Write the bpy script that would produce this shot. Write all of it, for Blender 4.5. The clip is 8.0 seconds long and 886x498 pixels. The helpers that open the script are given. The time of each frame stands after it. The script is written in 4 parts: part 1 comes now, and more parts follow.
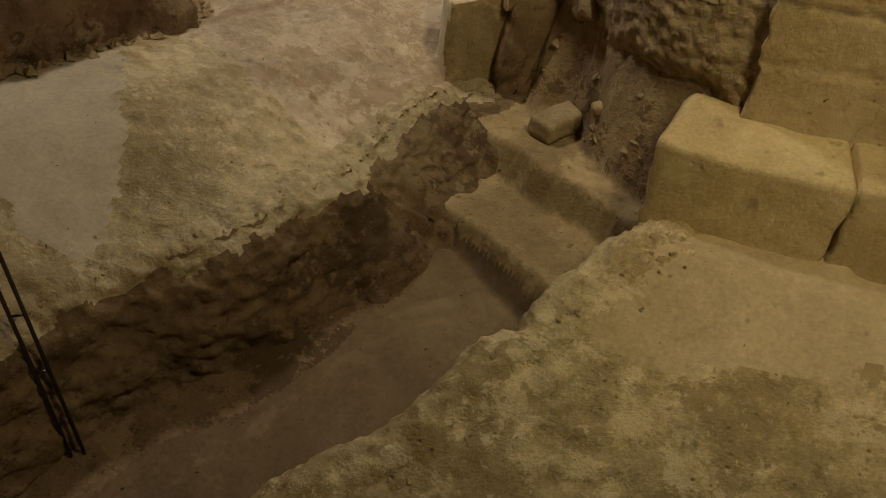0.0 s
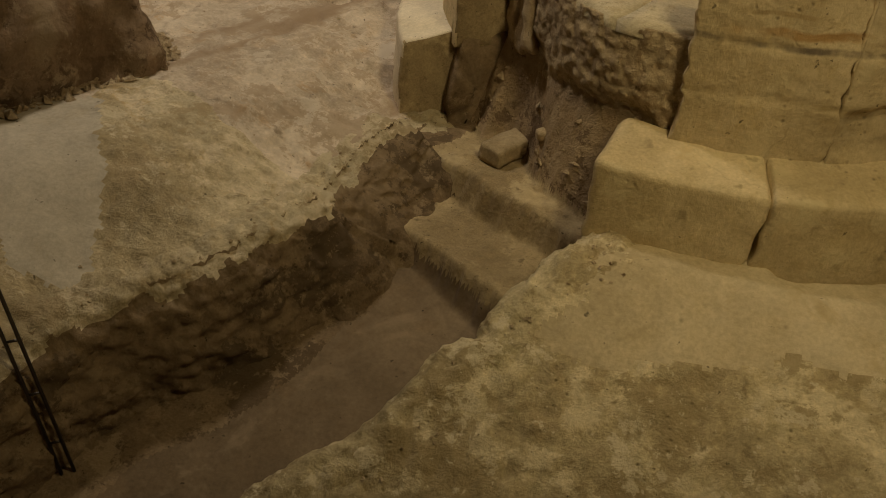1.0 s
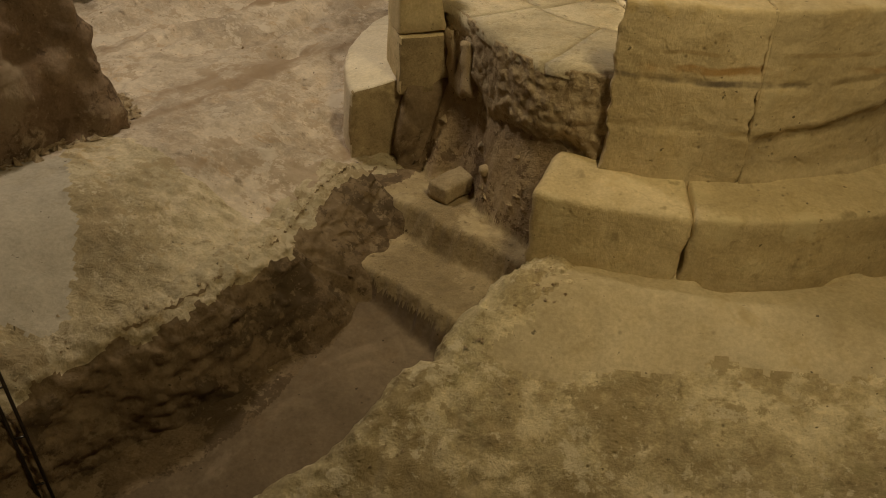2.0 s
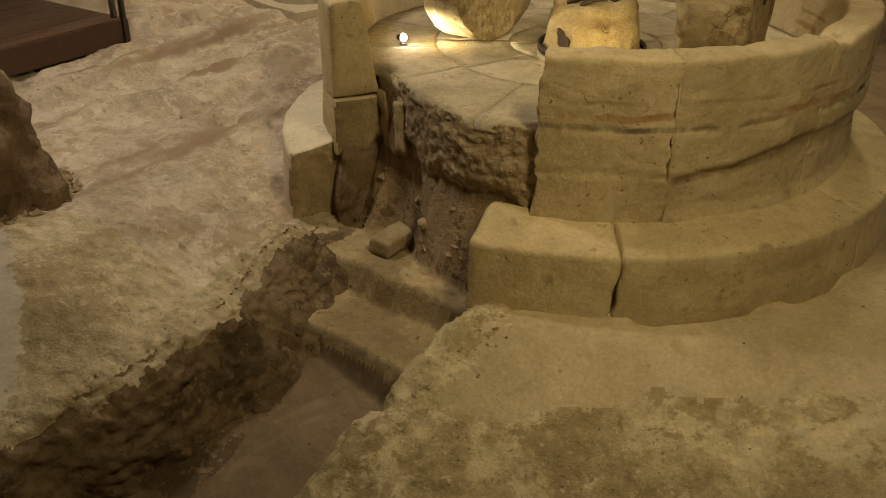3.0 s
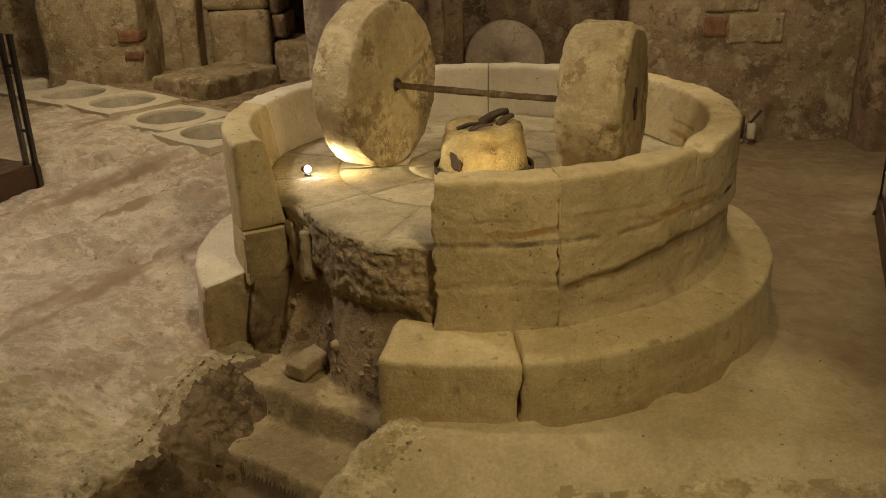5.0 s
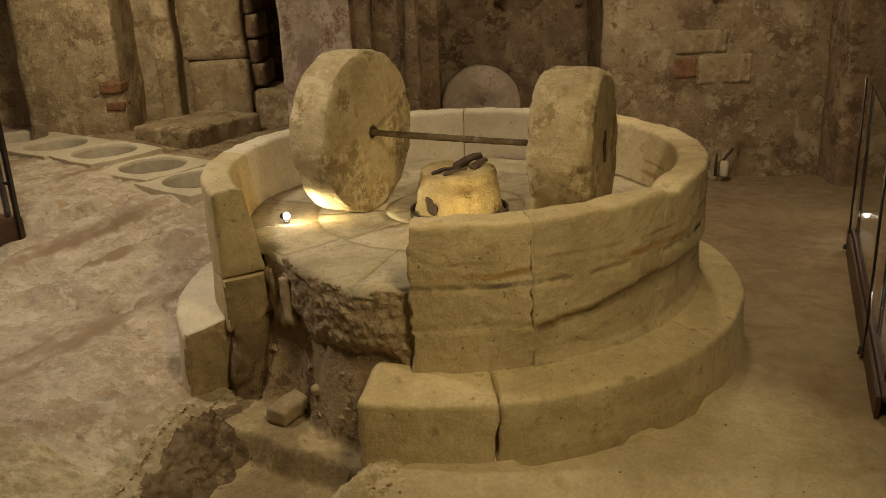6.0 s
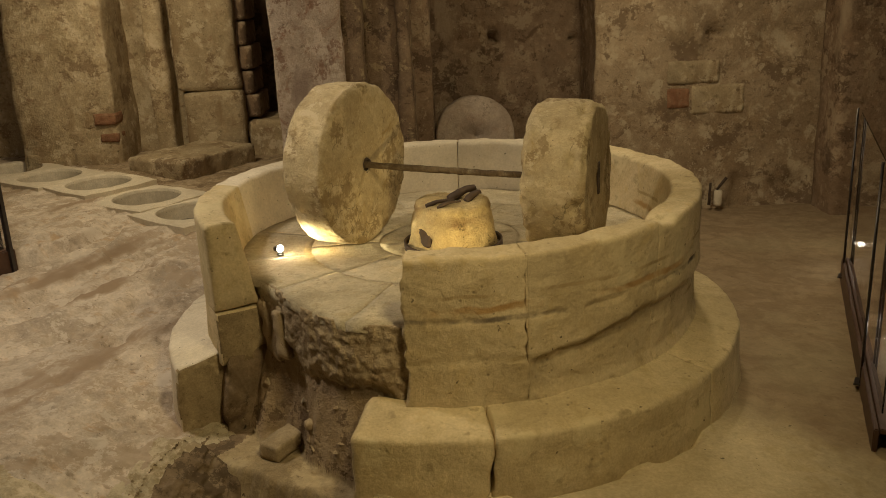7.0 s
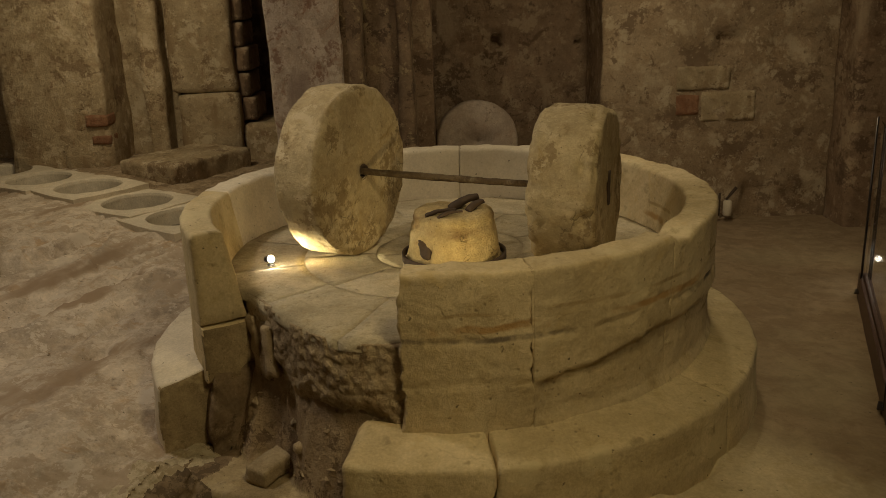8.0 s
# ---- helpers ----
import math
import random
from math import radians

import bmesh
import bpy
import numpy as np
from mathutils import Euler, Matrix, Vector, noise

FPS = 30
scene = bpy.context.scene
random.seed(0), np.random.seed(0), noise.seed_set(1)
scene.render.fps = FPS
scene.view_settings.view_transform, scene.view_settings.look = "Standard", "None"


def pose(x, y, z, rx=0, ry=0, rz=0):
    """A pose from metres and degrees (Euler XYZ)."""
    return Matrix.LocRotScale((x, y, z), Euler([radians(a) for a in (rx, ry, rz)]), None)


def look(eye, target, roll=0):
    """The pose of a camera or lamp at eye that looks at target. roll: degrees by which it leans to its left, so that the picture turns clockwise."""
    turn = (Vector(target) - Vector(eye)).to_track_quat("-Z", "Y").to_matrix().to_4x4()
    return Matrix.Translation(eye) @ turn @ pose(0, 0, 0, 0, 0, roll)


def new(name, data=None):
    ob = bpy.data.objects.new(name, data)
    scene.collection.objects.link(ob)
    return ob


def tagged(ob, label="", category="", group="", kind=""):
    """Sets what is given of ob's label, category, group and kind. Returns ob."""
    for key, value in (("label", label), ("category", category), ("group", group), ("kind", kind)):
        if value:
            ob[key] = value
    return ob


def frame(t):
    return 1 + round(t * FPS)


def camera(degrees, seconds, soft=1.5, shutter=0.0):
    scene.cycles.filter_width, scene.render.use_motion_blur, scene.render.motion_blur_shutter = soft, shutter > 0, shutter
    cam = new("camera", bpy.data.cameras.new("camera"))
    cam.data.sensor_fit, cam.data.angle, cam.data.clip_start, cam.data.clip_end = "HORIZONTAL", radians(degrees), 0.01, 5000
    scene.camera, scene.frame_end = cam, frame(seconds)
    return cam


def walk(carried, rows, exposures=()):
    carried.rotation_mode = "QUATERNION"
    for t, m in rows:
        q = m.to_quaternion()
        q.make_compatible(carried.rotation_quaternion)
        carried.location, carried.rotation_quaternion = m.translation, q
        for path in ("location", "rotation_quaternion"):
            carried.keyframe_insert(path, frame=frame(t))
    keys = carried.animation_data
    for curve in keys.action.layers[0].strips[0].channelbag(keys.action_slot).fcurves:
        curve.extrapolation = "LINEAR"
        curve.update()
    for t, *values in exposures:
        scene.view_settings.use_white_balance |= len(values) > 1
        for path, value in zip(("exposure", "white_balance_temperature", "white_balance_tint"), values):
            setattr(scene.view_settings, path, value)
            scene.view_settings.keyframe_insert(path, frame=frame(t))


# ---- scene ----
cam = camera(52.9, 8.0, soft=0.9)
walk(cam, [
    (0, pose(-0.465, -5.356, 2.119, 52.87, 0, 16.91) @ pose(0, 0, 0, 0, 0, 3.67)),
    (0.5, pose(-0.436, -5.506, 2.185, 53.85, 0, 15.51) @ pose(0, 0, 0, 0, 0, 3.72)),
    (1, pose(-0.390, -5.661, 2.284, 54.91, 0, 13.66) @ pose(0, 0, 0, 0, 0, 3.52)),
    (2.5, pose(-0.271, -6.063, 2.470, 59.51, 0, 8.73) @ pose(0, 0, 0, 0, 0, 1.31)),
    (3, pose(-0.244, -6.114, 2.497, 61.43, 0, 6.70) @ pose(0, 0, 0, 0, 0, 0.70)),
    (3.5, pose(-0.206, -6.166, 2.524, 63.48, 0, 5.13) @ pose(0, 0, 0, 0, 0, -0.07)),
    (4, pose(-0.145, -6.203, 2.566, 65.31, 0, 3.69) @ pose(0, 0, 0, 0, 0, -0.68)),
    (4.5, pose(-0.105, -6.254, 2.617, 66.89, 0, 2.64) @ pose(0, 0, 0, 0, 0, -1.12)),
    (6, pose(-0.004, -6.403, 2.702, 70.98, 0, 0.89) @ pose(0, 0, 0, 0, 0, -2.58)),
    (6.5, pose(0.004, -6.422, 2.722, 71.95, 0, 0.45) @ pose(0, 0, 0, 0, 0, -2.62)),
    (7, pose(0.006, -6.374, 2.728, 72.72, 0, 0.49) @ pose(0, 0, 0, 0, 0, -2.69)),
    (7.5, pose(0.001, -6.231, 2.708, 73.04, 0, 0.47) @ pose(0, 0, 0, 0, 0, -2.38)),
    (8, pose(0.002, -6.031, 2.671, 73.05, 0, 0.46) @ pose(0, 0, 0, 0, 0, -2.12)),
], exposures=[(0, -0.33), (0.6, -0.33), (2.5, -0.2), (7.0, -0.15), (7.5, -0.27), (8.0, -0.78)])

# ---- light ----
def lamp(name, kind, place, target, power, colour, size=0.1, angle=60, blend=0.5):
    data = bpy.data.lights.new(name, kind)
    data.energy, data.color = power, colour
    if kind == "AREA":
        data.shape, data.size = "DISK", size
    else:
        data.shadow_soft_size = size
    if kind == "SPOT":
        data.spot_size, data.spot_blend = radians(angle), blend
    ob = new(name, data)
    ob.matrix_world = look(place, target)
    return ob


WARM, AMBER, PALE = (1.0, 0.82, 0.53), (1.0, 0.79, 0.42), (1.0, 0.86, 0.67)
# museum lamps under the vault, out of view, their places assumed
lamp("vault_lamp", "AREA", (-3.3, -0.6, 4.3), (-2.6, -0.6, 0.0), 92, PALE, 0.5)
lamp("vault_lamp", "AREA", (0.8, -3.6, 4.3), (-0.6, -2.6, 0.0), 64, AMBER, 0.5)
lamp("vault_lamp", "AREA", (1.9, 1.7, 4.3), (2.0, 2.6, 0.4), 72, WARM, 0.4)
lamp("vault_lamp", "AREA", (-4.0, 3.9, 4.3), (-3.6, 4.9, 0.5), 84, WARM, 0.4)
# front spot added to lift the mill against its darker surroundings
lamp("vault_spot", "SPOT", (1.4, -4.8, 4.3), (0.2, -1.6, 0.5), 225, AMBER, 0.15, 54, 1.0)
lamp("vault_spot", "SPOT", (-3.4, -2.0, 4.3), (1.2, 0.2, 1.0), 150, PALE, 0.12, 40, 0.8)
# small floor spots inside the mill basin
lamp("basin_spot", "SPOT", (-1.15, -0.27, 0.885), (-0.80, -0.15, 1.06), 40, (1.0, 0.86, 0.50), 0.012, 92, 0.6)
lamp("basin_spot", "SPOT", (0.02, -1.44, 0.90), (0.03, -0.4, 0.98), 34, (1.0, 0.76, 0.34), 0.012, 80, 0.8)
# spot on the walkway's edge
lamp("walkway_spot", "SPOT", (3.93, 1.86, 0.10), (3.7, 3.6, 0.5), 8, WARM, 0.02, 110, 0.8)

world = bpy.data.worlds.new("world")
scene.world = world
world.use_nodes = True
world.node_tree.nodes["Background"].inputs[0].default_value = (0.02, 0.016, 0.012, 1)


# ---- materials ----
def stone(name, a, b, c=None, scale=1.0, bump=0.3, rough=0.9, pits=0.5, spots=None, cracks=0.0, streak=None, flake=None, flake_at=0.54, east=None, bands=(), mottle=1.0, fleck=None):
    """Stone or earth: two tones in large stains, fine grain, pits and relief; c tints the blotches."""
    m = bpy.data.materials.new(name)
    m.use_nodes = True
    nt = m.node_tree
    n, l = nt.nodes, nt.links
    bsdf = n["Principled BSDF"]
    bsdf.inputs["Roughness"].default_value = rough
    bsdf.inputs["Specular IOR Level"].default_value = 0.2
    tc = n.new("ShaderNodeTexCoord")

    def nz(s, detail=6.0, distort=0.0, rgh=0.6):
        t = n.new("ShaderNodeTexNoise")
        t.inputs["Scale"].default_value = s * scale
        t.inputs["Detail"].default_value = detail
        t.inputs["Distortion"].default_value = distort
        t.inputs["Roughness"].default_value = rgh
        l.new(tc.outputs["Object"], t.inputs["Vector"])
        return t.outputs["Fac"]

    def ramp(x, lo, hi):
        r = n.new("ShaderNodeMapRange")
        r.interpolation_type = "SMOOTHSTEP"
        r.inputs["From Min"].default_value, r.inputs["From Max"].default_value = lo, hi
        l.new(x, r.inputs["Value"])
        return r.outputs["Result"]

    def mix(f, x, y, kind="MIX"):
        k = n.new("ShaderNodeMix")
        k.data_type, k.blend_type = "RGBA", kind
        for s, v in ((0, f), (6, x), (7, y)):
            if isinstance(v, (tuple, float, int)):
                k.inputs[s].default_value = (*v, 1) if isinstance(v, tuple) else v
            else:
                l.new(v, k.inputs[s])
        return k.outputs[2]

    big, mid, fine = nz(1.1, 6, 0.8, 0.65), nz(5.5, 7, 0.5, 0.65), nz(60, 4)
    col = mix(ramp(big, 0.36, 0.64), a, b)
    if c:
        col = mix(ramp(mid, 0.5, 0.72), col, c)
    grain = ramp(fine, 0.25, 0.75)
    col = mix(0.22, col, mix(grain, tuple(v * 0.62 for v in a), tuple(min(v * 1.3, 0.9) for v in b)), "MIX")
    vor = n.new("ShaderNodeTexVoronoi")
    vor.inputs["Scale"].default_value = 17 * scale
    vor.inputs["Randomness"].default_value = 1
    l.new(tc.outputs["Object"], vor.inputs["Vector"])
    pit = ramp(vor.outputs["Distance"], 0.0, 0.24)
    gate = ramp(nz(3.1, 3), 0.5, 0.66)
    inv = n.new("ShaderNodeMath")
    inv.operation = "SUBTRACT"
    inv.inputs[0].default_value = 1
    l.new(pit, inv.inputs[1])
    gm = n.new("ShaderNodeMath")
    gm.operation = "MULTIPLY"
    l.new(inv.outputs[0], gm.inputs[0])
    l.new(gate, gm.inputs[1])
    pm = n.new("ShaderNodeMath")
    pm.operation = "MULTIPLY"
    pm.inputs[1].default_value = pits
    l.new(gm.outputs[0], pm.inputs[0])
    col = mix(pm.outputs[0], col, tuple(v * 0.3 for v in a))
    if spots:
        col = mix(ramp(nz(2.3, 4, 1.2, 0.7), 0.56, 0.70), col, spots)
    if east:
        # the floor turns to a darker brown towards the east
        dv = n.new("ShaderNodeVectorMath")
        dv.operation = "DOT_PRODUCT"
        l.new(tc.outputs["Object"], dv.inputs[0])
        dv.inputs[1].default_value = (0.75, 0.66, 0.0)
        ad = n.new("ShaderNodeMath")
        ad.operation = "MULTIPLY_ADD"
        l.new(big, ad.inputs[0])
        ad.inputs[1].default_value = 1.6
        l.new(dv.outputs["Value"], ad.inputs[2])
        col = mix(ramp(ad.outputs[0], 1.1, 1.9), col, mix(ramp(mid, 0.4, 0.62), east[0], east[1]))
    if flake:
        edge = nz(2.6, 9, 0.2, 0.66)
        col = mix(ramp(edge, flake_at, flake_at + 0.07), col, flake)
        col = mix(ramp(nz(9.0, 5, 0.2, 0.6), 0.58, 0.74), col, tuple(v * 0.68 for v in a))
    # broad stains, and small dark hollows far apart
    col = mix(ramp(nz(0.7, 5, 0.3, 0.6), 0.50, 0.68), col, mix(0.5, col, tuple(v * 0.72 for v in a)))
    col = mix(ramp(nz(30.0, 2, 0.0, 0.5), 0.70, 0.78), col, tuple(v * 0.35 for v in a))
    # mottling at two scales: palm-sized blotches and crumbs
    for size, lo, hi, dark, pale in ((2.6, 0.36, 0.64, 0.13, 0.12), (11.0, 0.34, 0.66, 0.11, 0.11), (38.0, 0.30, 0.70, 0.10, 0.10)):
        tone = n.new("ShaderNodeMapRange")
        tone.inputs["From Min"].default_value, tone.inputs["From Max"].default_value = lo, hi
        tone.inputs["To Min"].default_value, tone.inputs["To Max"].default_value = 1 - dark * mottle, 1 + pale * mottle
        l.new(nz(size, 8, 0.25, 0.7), tone.inputs["Value"])
        sc = n.new("ShaderNodeVectorMath")
        sc.operation = "SCALE"
        l.new(col, sc.inputs[0])
        l.new(tone.outputs["Result"], sc.inputs["Scale"])
        col = sc.outputs["Vector"]
    if fleck:
        # small chips where the surface has come off, pale and dark
        for size, at, tone in ((1.5, 0.55, fleck[1]), (2.1, 0.58, fleck[0]), (4.2, 0.575, fleck[0]), (12.0, 0.60, fleck[0]), (3.3, 0.60, fleck[1]), (8.5, 0.63, fleck[1])):
            col = mix(ramp(nz(size, 10, 0.1, 0.72), at, at + 0.03), col, mix(0.78, col, tone))
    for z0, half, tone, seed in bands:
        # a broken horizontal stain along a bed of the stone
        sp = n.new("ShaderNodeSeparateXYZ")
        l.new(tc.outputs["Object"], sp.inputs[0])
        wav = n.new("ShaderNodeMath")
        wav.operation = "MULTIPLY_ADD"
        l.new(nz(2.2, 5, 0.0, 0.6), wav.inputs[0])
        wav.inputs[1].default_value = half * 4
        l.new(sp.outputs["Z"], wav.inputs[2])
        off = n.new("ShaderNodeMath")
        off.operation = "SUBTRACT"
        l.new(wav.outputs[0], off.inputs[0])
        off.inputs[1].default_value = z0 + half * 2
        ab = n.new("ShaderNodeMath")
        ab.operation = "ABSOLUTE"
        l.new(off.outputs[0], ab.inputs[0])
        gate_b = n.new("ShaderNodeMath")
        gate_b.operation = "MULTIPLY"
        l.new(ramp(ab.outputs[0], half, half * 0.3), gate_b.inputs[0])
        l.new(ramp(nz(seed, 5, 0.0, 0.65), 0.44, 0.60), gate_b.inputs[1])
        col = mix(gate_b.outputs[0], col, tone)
    if streak:
        st = n.new("ShaderNodeTexNoise")
        st.inputs["Scale"].default_value = 3.0
        st.inputs["Detail"].default_value = 6
        mp = n.new("ShaderNodeMapping")
        mp.inputs["Scale"].default_value = (1.0, 1.0, streak[1])
        if len(streak) > 2:
            mp.vector_type = "TEXTURE"
            mp.inputs["Scale"].default_value = (streak[1], 1.0, 1.0)
            mp.inputs["Rotation"].default_value = (0, 0, radians(streak[2]))
        l.new(tc.outputs["Object"], mp.inputs["Vector"])
        l.new(mp.outputs["Vector"], st.inputs["Vector"])
        col = mix(ramp(st.outputs["Fac"], 0.57, 0.70), col, streak[0])
    crack = None
    if cracks:
        wob = n.new("ShaderNodeVectorMath")
        wob.operation = "MULTIPLY_ADD"
        wn = n.new("ShaderNodeTexNoise")
        wn.inputs["Scale"].default_value = 4 * scale
        wn.inputs["Detail"].default_value = 5
        l.new(tc.outputs["Object"], wn.inputs["Vector"])
        l.new(wn.outputs["Color"], wob.inputs[0])
        wob.inputs[1].default_value = (0.35, 0.35, 0.35)
        l.new(tc.outputs["Object"], wob.inputs[2])
        cv = n.new("ShaderNodeTexVoronoi")
        cv.feature = "DISTANCE_TO_EDGE"
        cv.inputs["Scale"].default_value = 2.1 * scale
        l.new(wob.outputs["Vector"], cv.inputs["Vector"])
        line = ramp(cv.outputs["Distance"], 0.022, 0.004)
        g2 = n.new("ShaderNodeMath")
        g2.operation = "MULTIPLY"
        l.new(line, g2.inputs[0])
        l.new(ramp(nz(1.7, 3, 0.4), 0.50, 0.60), g2.inputs[1])
        g3 = n.new("ShaderNodeMath")
        g3.operation = "MULTIPLY"
        g3.inputs[1].default_value = cracks
        l.new(g2.outputs[0], g3.inputs[0])
        crack = g3.outputs[0]
        col = mix(crack, col, tuple(v * 0.25 for v in a))
    rnd = n.new("ShaderNodeObjectInfo")
    br = n.new("ShaderNodeMapRange")
    br.inputs["To Min"].default_value, br.inputs["To Max"].default_value = 0.9, 1.08
    l.new(rnd.outputs["Random"], br.inputs["Value"])
    hs = n.new("ShaderNodeHueSaturation")
    l.new(br.outputs["Result"], hs.inputs["Value"])
    l.new(col, hs.inputs["Color"])
    l.new(hs.outputs["Color"], bsdf.inputs["Base Color"])
    hgt = n.new("ShaderNodeMath")
    hgt.operation = "MULTIPLY_ADD"
    l.new(nz(9.0, 8, 0.2, 0.68), hgt.inputs[0])
    hgt.inputs[1].default_value = 2.6
    soft_grain = n.new("ShaderNodeMath")
    soft_grain.operation = "MULTIPLY"
    soft_grain.inputs[1].default_value = 0.3
    l.new(fine, soft_grain.inputs[0])
    l.new(soft_grain.outputs[0], hgt.inputs[2])
    h2 = n.new("ShaderNodeMath")
    h2.operation = "SUBTRACT"
    l.new(hgt.outputs[0], h2.inputs[0])
    l.new(pm.outputs[0], h2.inputs[1])
    bp = n.new("ShaderNodeBump")
    bp.inputs["Strength"].default_value = bump
    bp.inputs["Distance"].default_value = 0.03
    if crack:
        h3 = n.new("ShaderNodeMath")
        h3.operation = "SUBTRACT"
        l.new(h2.outputs[0], h3.inputs[0])
        l.new(crack, h3.inputs[1])
        h2 = h3
    l.new(h2.outputs[0], bp.inputs["Height"])
    l.new(bp.outputs["Normal"], bsdf.inputs["Normal"])
    return m


def plain(name, colour, rough=0.5, metal=0.0, emit=0.0):
    m = bpy.data.materials.new(name)
    m.use_nodes = True
    nt = m.node_tree
    b = nt.nodes["Principled BSDF"]
    b.inputs["Roughness"].default_value, b.inputs["Metallic"].default_value = rough, metal
    if emit:
        b.inputs["Emission Color"].default_value = (*colour, 1)
        b.inputs["Emission Strength"].default_value = emit
    t = nt.nodes.new("ShaderNodeTexNoise")
    t.inputs["Scale"].default_value = 22
    t.inputs["Detail"].default_value = 6
    tc = nt.nodes.new("ShaderNodeTexCoord")
    nt.links.new(tc.outputs["Object"], t.inputs["Vector"])
    k = nt.nodes.new("ShaderNodeMix")
    k.data_type = "RGBA"
    k.inputs[6].default_value = (*[v * 0.6 for v in colour], 1)
    k.inputs[7].default_value = (*[min(v * 1.35, 1) for v in colour], 1)
    nt.links.new(t.outputs["Fac"], k.inputs[0])
    nt.links.new(k.outputs[2], b.inputs["Base Color"])
    return m


LIME = stone("limestone", (0.50, 0.395, 0.215), (0.62, 0.51, 0.31), (0.45, 0.35, 0.18), 1.0, 0.28, pits=0.8, cracks=0.12, spots=(0.56, 0.44, 0.24), flake=(0.57, 0.475, 0.28), flake_at=0.55, mottle=0.6)
SLAB = stone("worn_slab_limestone", (0.50, 0.395, 0.22), (0.62, 0.51, 0.32), (0.45, 0.345, 0.18), 1.0, 0.34, pits=1.0, cracks=0.15, spots=(0.55, 0.43, 0.23), flake=(0.57, 0.475, 0.29), flake_at=0.55, bands=((0.875, 0.022, (0.15, 0.12, 0.085), 1.7), (0.935, 0.030, (0.38, 0.24, 0.10), 1.4), (0.63, 0.018, (0.33, 0.25, 0.12), 2.3), (1.02, 0.016, (0.36, 0.27, 0.14), 3.1)), mottle=0.6)
LIME_PALE = stone("pale_limestone", (0.60, 0.52, 0.38), (0.69, 0.61, 0.47), (0.55, 0.46, 0.32), 1.0, 0.2, pits=0.35, cracks=0.12, mottle=0.5)
PAVING = stone("paving", (0.47, 0.395, 0.26), (0.58, 0.505, 0.36), (0.42, 0.335, 0.20), 1.8, 0.4, pits=1.0, cracks=0.2, flake=(0.53, 0.46, 0.32))
WHEEL = stone("millstone", (0.39, 0.30, 0.165), (0.53, 0.435, 0.265), (0.31, 0.225, 0.115), 1.5, 0.42, pits=1.0, cracks=0.55, spots=(0.36, 0.26, 0.12), flake=(0.50, 0.405, 0.24), mottle=0.8, fleck=((0.55, 0.455, 0.29), (0.25, 0.18, 0.09)))
ROCK = stone("bedrock", (0.43, 0.345, 0.25), (0.59, 0.50, 0.39), (0.50, 0.385, 0.27), 1.1, 0.42, pits=0.9, spots=(0.47, 0.335, 0.205), streak=((0.32, 0.235, 0.155), 6.0, 63), flake=(0.56, 0.475, 0.37), flake_at=0.52, mottle=1.2, fleck=((0.60, 0.52, 0.415), (0.40, 0.31, 0.215)))
CRUST = stone("yellow_crust", (0.43, 0.345, 0.205), (0.60, 0.515, 0.35), (0.38, 0.29, 0.16), 1.3, 0.55, pits=1.0, spots=(0.46, 0.345, 0.185), flake=(0.58, 0.49, 0.34), flake_at=0.52, mottle=1.2, fleck=((0.58, 0.50, 0.345), (0.39, 0.305, 0.18)))
ROUGH = stone("rough_yellow_rock", (0.37, 0.29, 0.155), (0.55, 0.465, 0.28), (0.33, 0.25, 0.13), 1.2, 0.55, pits=1.0, spots=(0.34, 0.285, 0.15), flake=(0.56, 0.475, 0.30), flake_at=0.53, mottle=1.3, fleck=((0.6, 0.52, 0.35), (0.31, 0.24, 0.125)))
SMOOTH = stone("smooth_rock", (0.46, 0.375, 0.225), (0.54, 0.455, 0.30), (0.42, 0.335, 0.19), 0.8, 0.24, pits=0.5, cracks=0.08, spots=(0.44, 0.35, 0.20), east=((0.255, 0.185, 0.11), (0.315, 0.235, 0.145)), mottle=0.7)
PINK = stone("pinkish_rock", (0.38, 0.30, 0.23), (0.46, 0.38, 0.30), (0.34, 0.25, 0.18), 1.5, 0.4, pits=0.6, cracks=0.4, spots=(0.46, 0.38, 0.28))
GREY = stone("grey_screed", (0.41, 0.36, 0.28), (0.48, 0.43, 0.345), (0.44, 0.38, 0.28), 0.9, 0.15, pits=0.2, mottle=0.6)
# Pit tones: dark earth, set lower still for the shade down there.
SHADED_EARTH = stone("shaded_pit_earth", (0.165, 0.115, 0.065), (0.26, 0.19, 0.115), (0.21, 0.145, 0.08), 1.2, 0.4, pits=0.8, spots=(0.28, 0.21, 0.13), flake=(0.245, 0.18, 0.11), mottle=1.2, fleck=((0.3, 0.225, 0.14), (0.1, 0.07, 0.04)))
PITFLOOR = stone("shaded_pit_floor", (0.16, 0.115, 0.07), (0.225, 0.17, 0.11), (0.18, 0.125, 0.072), 0.8, 0.2, pits=0.3, spots=(0.25, 0.19, 0.125), mottle=0.8)
RUBBLE_EARTH = stone("rubble_earth", (0.32, 0.23, 0.135), (0.43, 0.325, 0.20), (0.28, 0.195, 0.11), 1.8, 0.6, pits=1.0, spots=(0.36, 0.27, 0.165), flake=(0.30, 0.225, 0.14), mottle=0.8, fleck=((0.42, 0.32, 0.2), (0.15, 0.1, 0.06)))
BROWN = stone("brown_floor", (0.23, 0.165, 0.095), (0.37, 0.28, 0.175), (0.29, 0.205, 0.12), 1.1, 0.4, pits=0.8, spots=(0.19, 0.135, 0.08), flake=(0.38, 0.30, 0.20), mottle=1.2, fleck=((0.42, 0.33, 0.22), (0.16, 0.11, 0.065)))
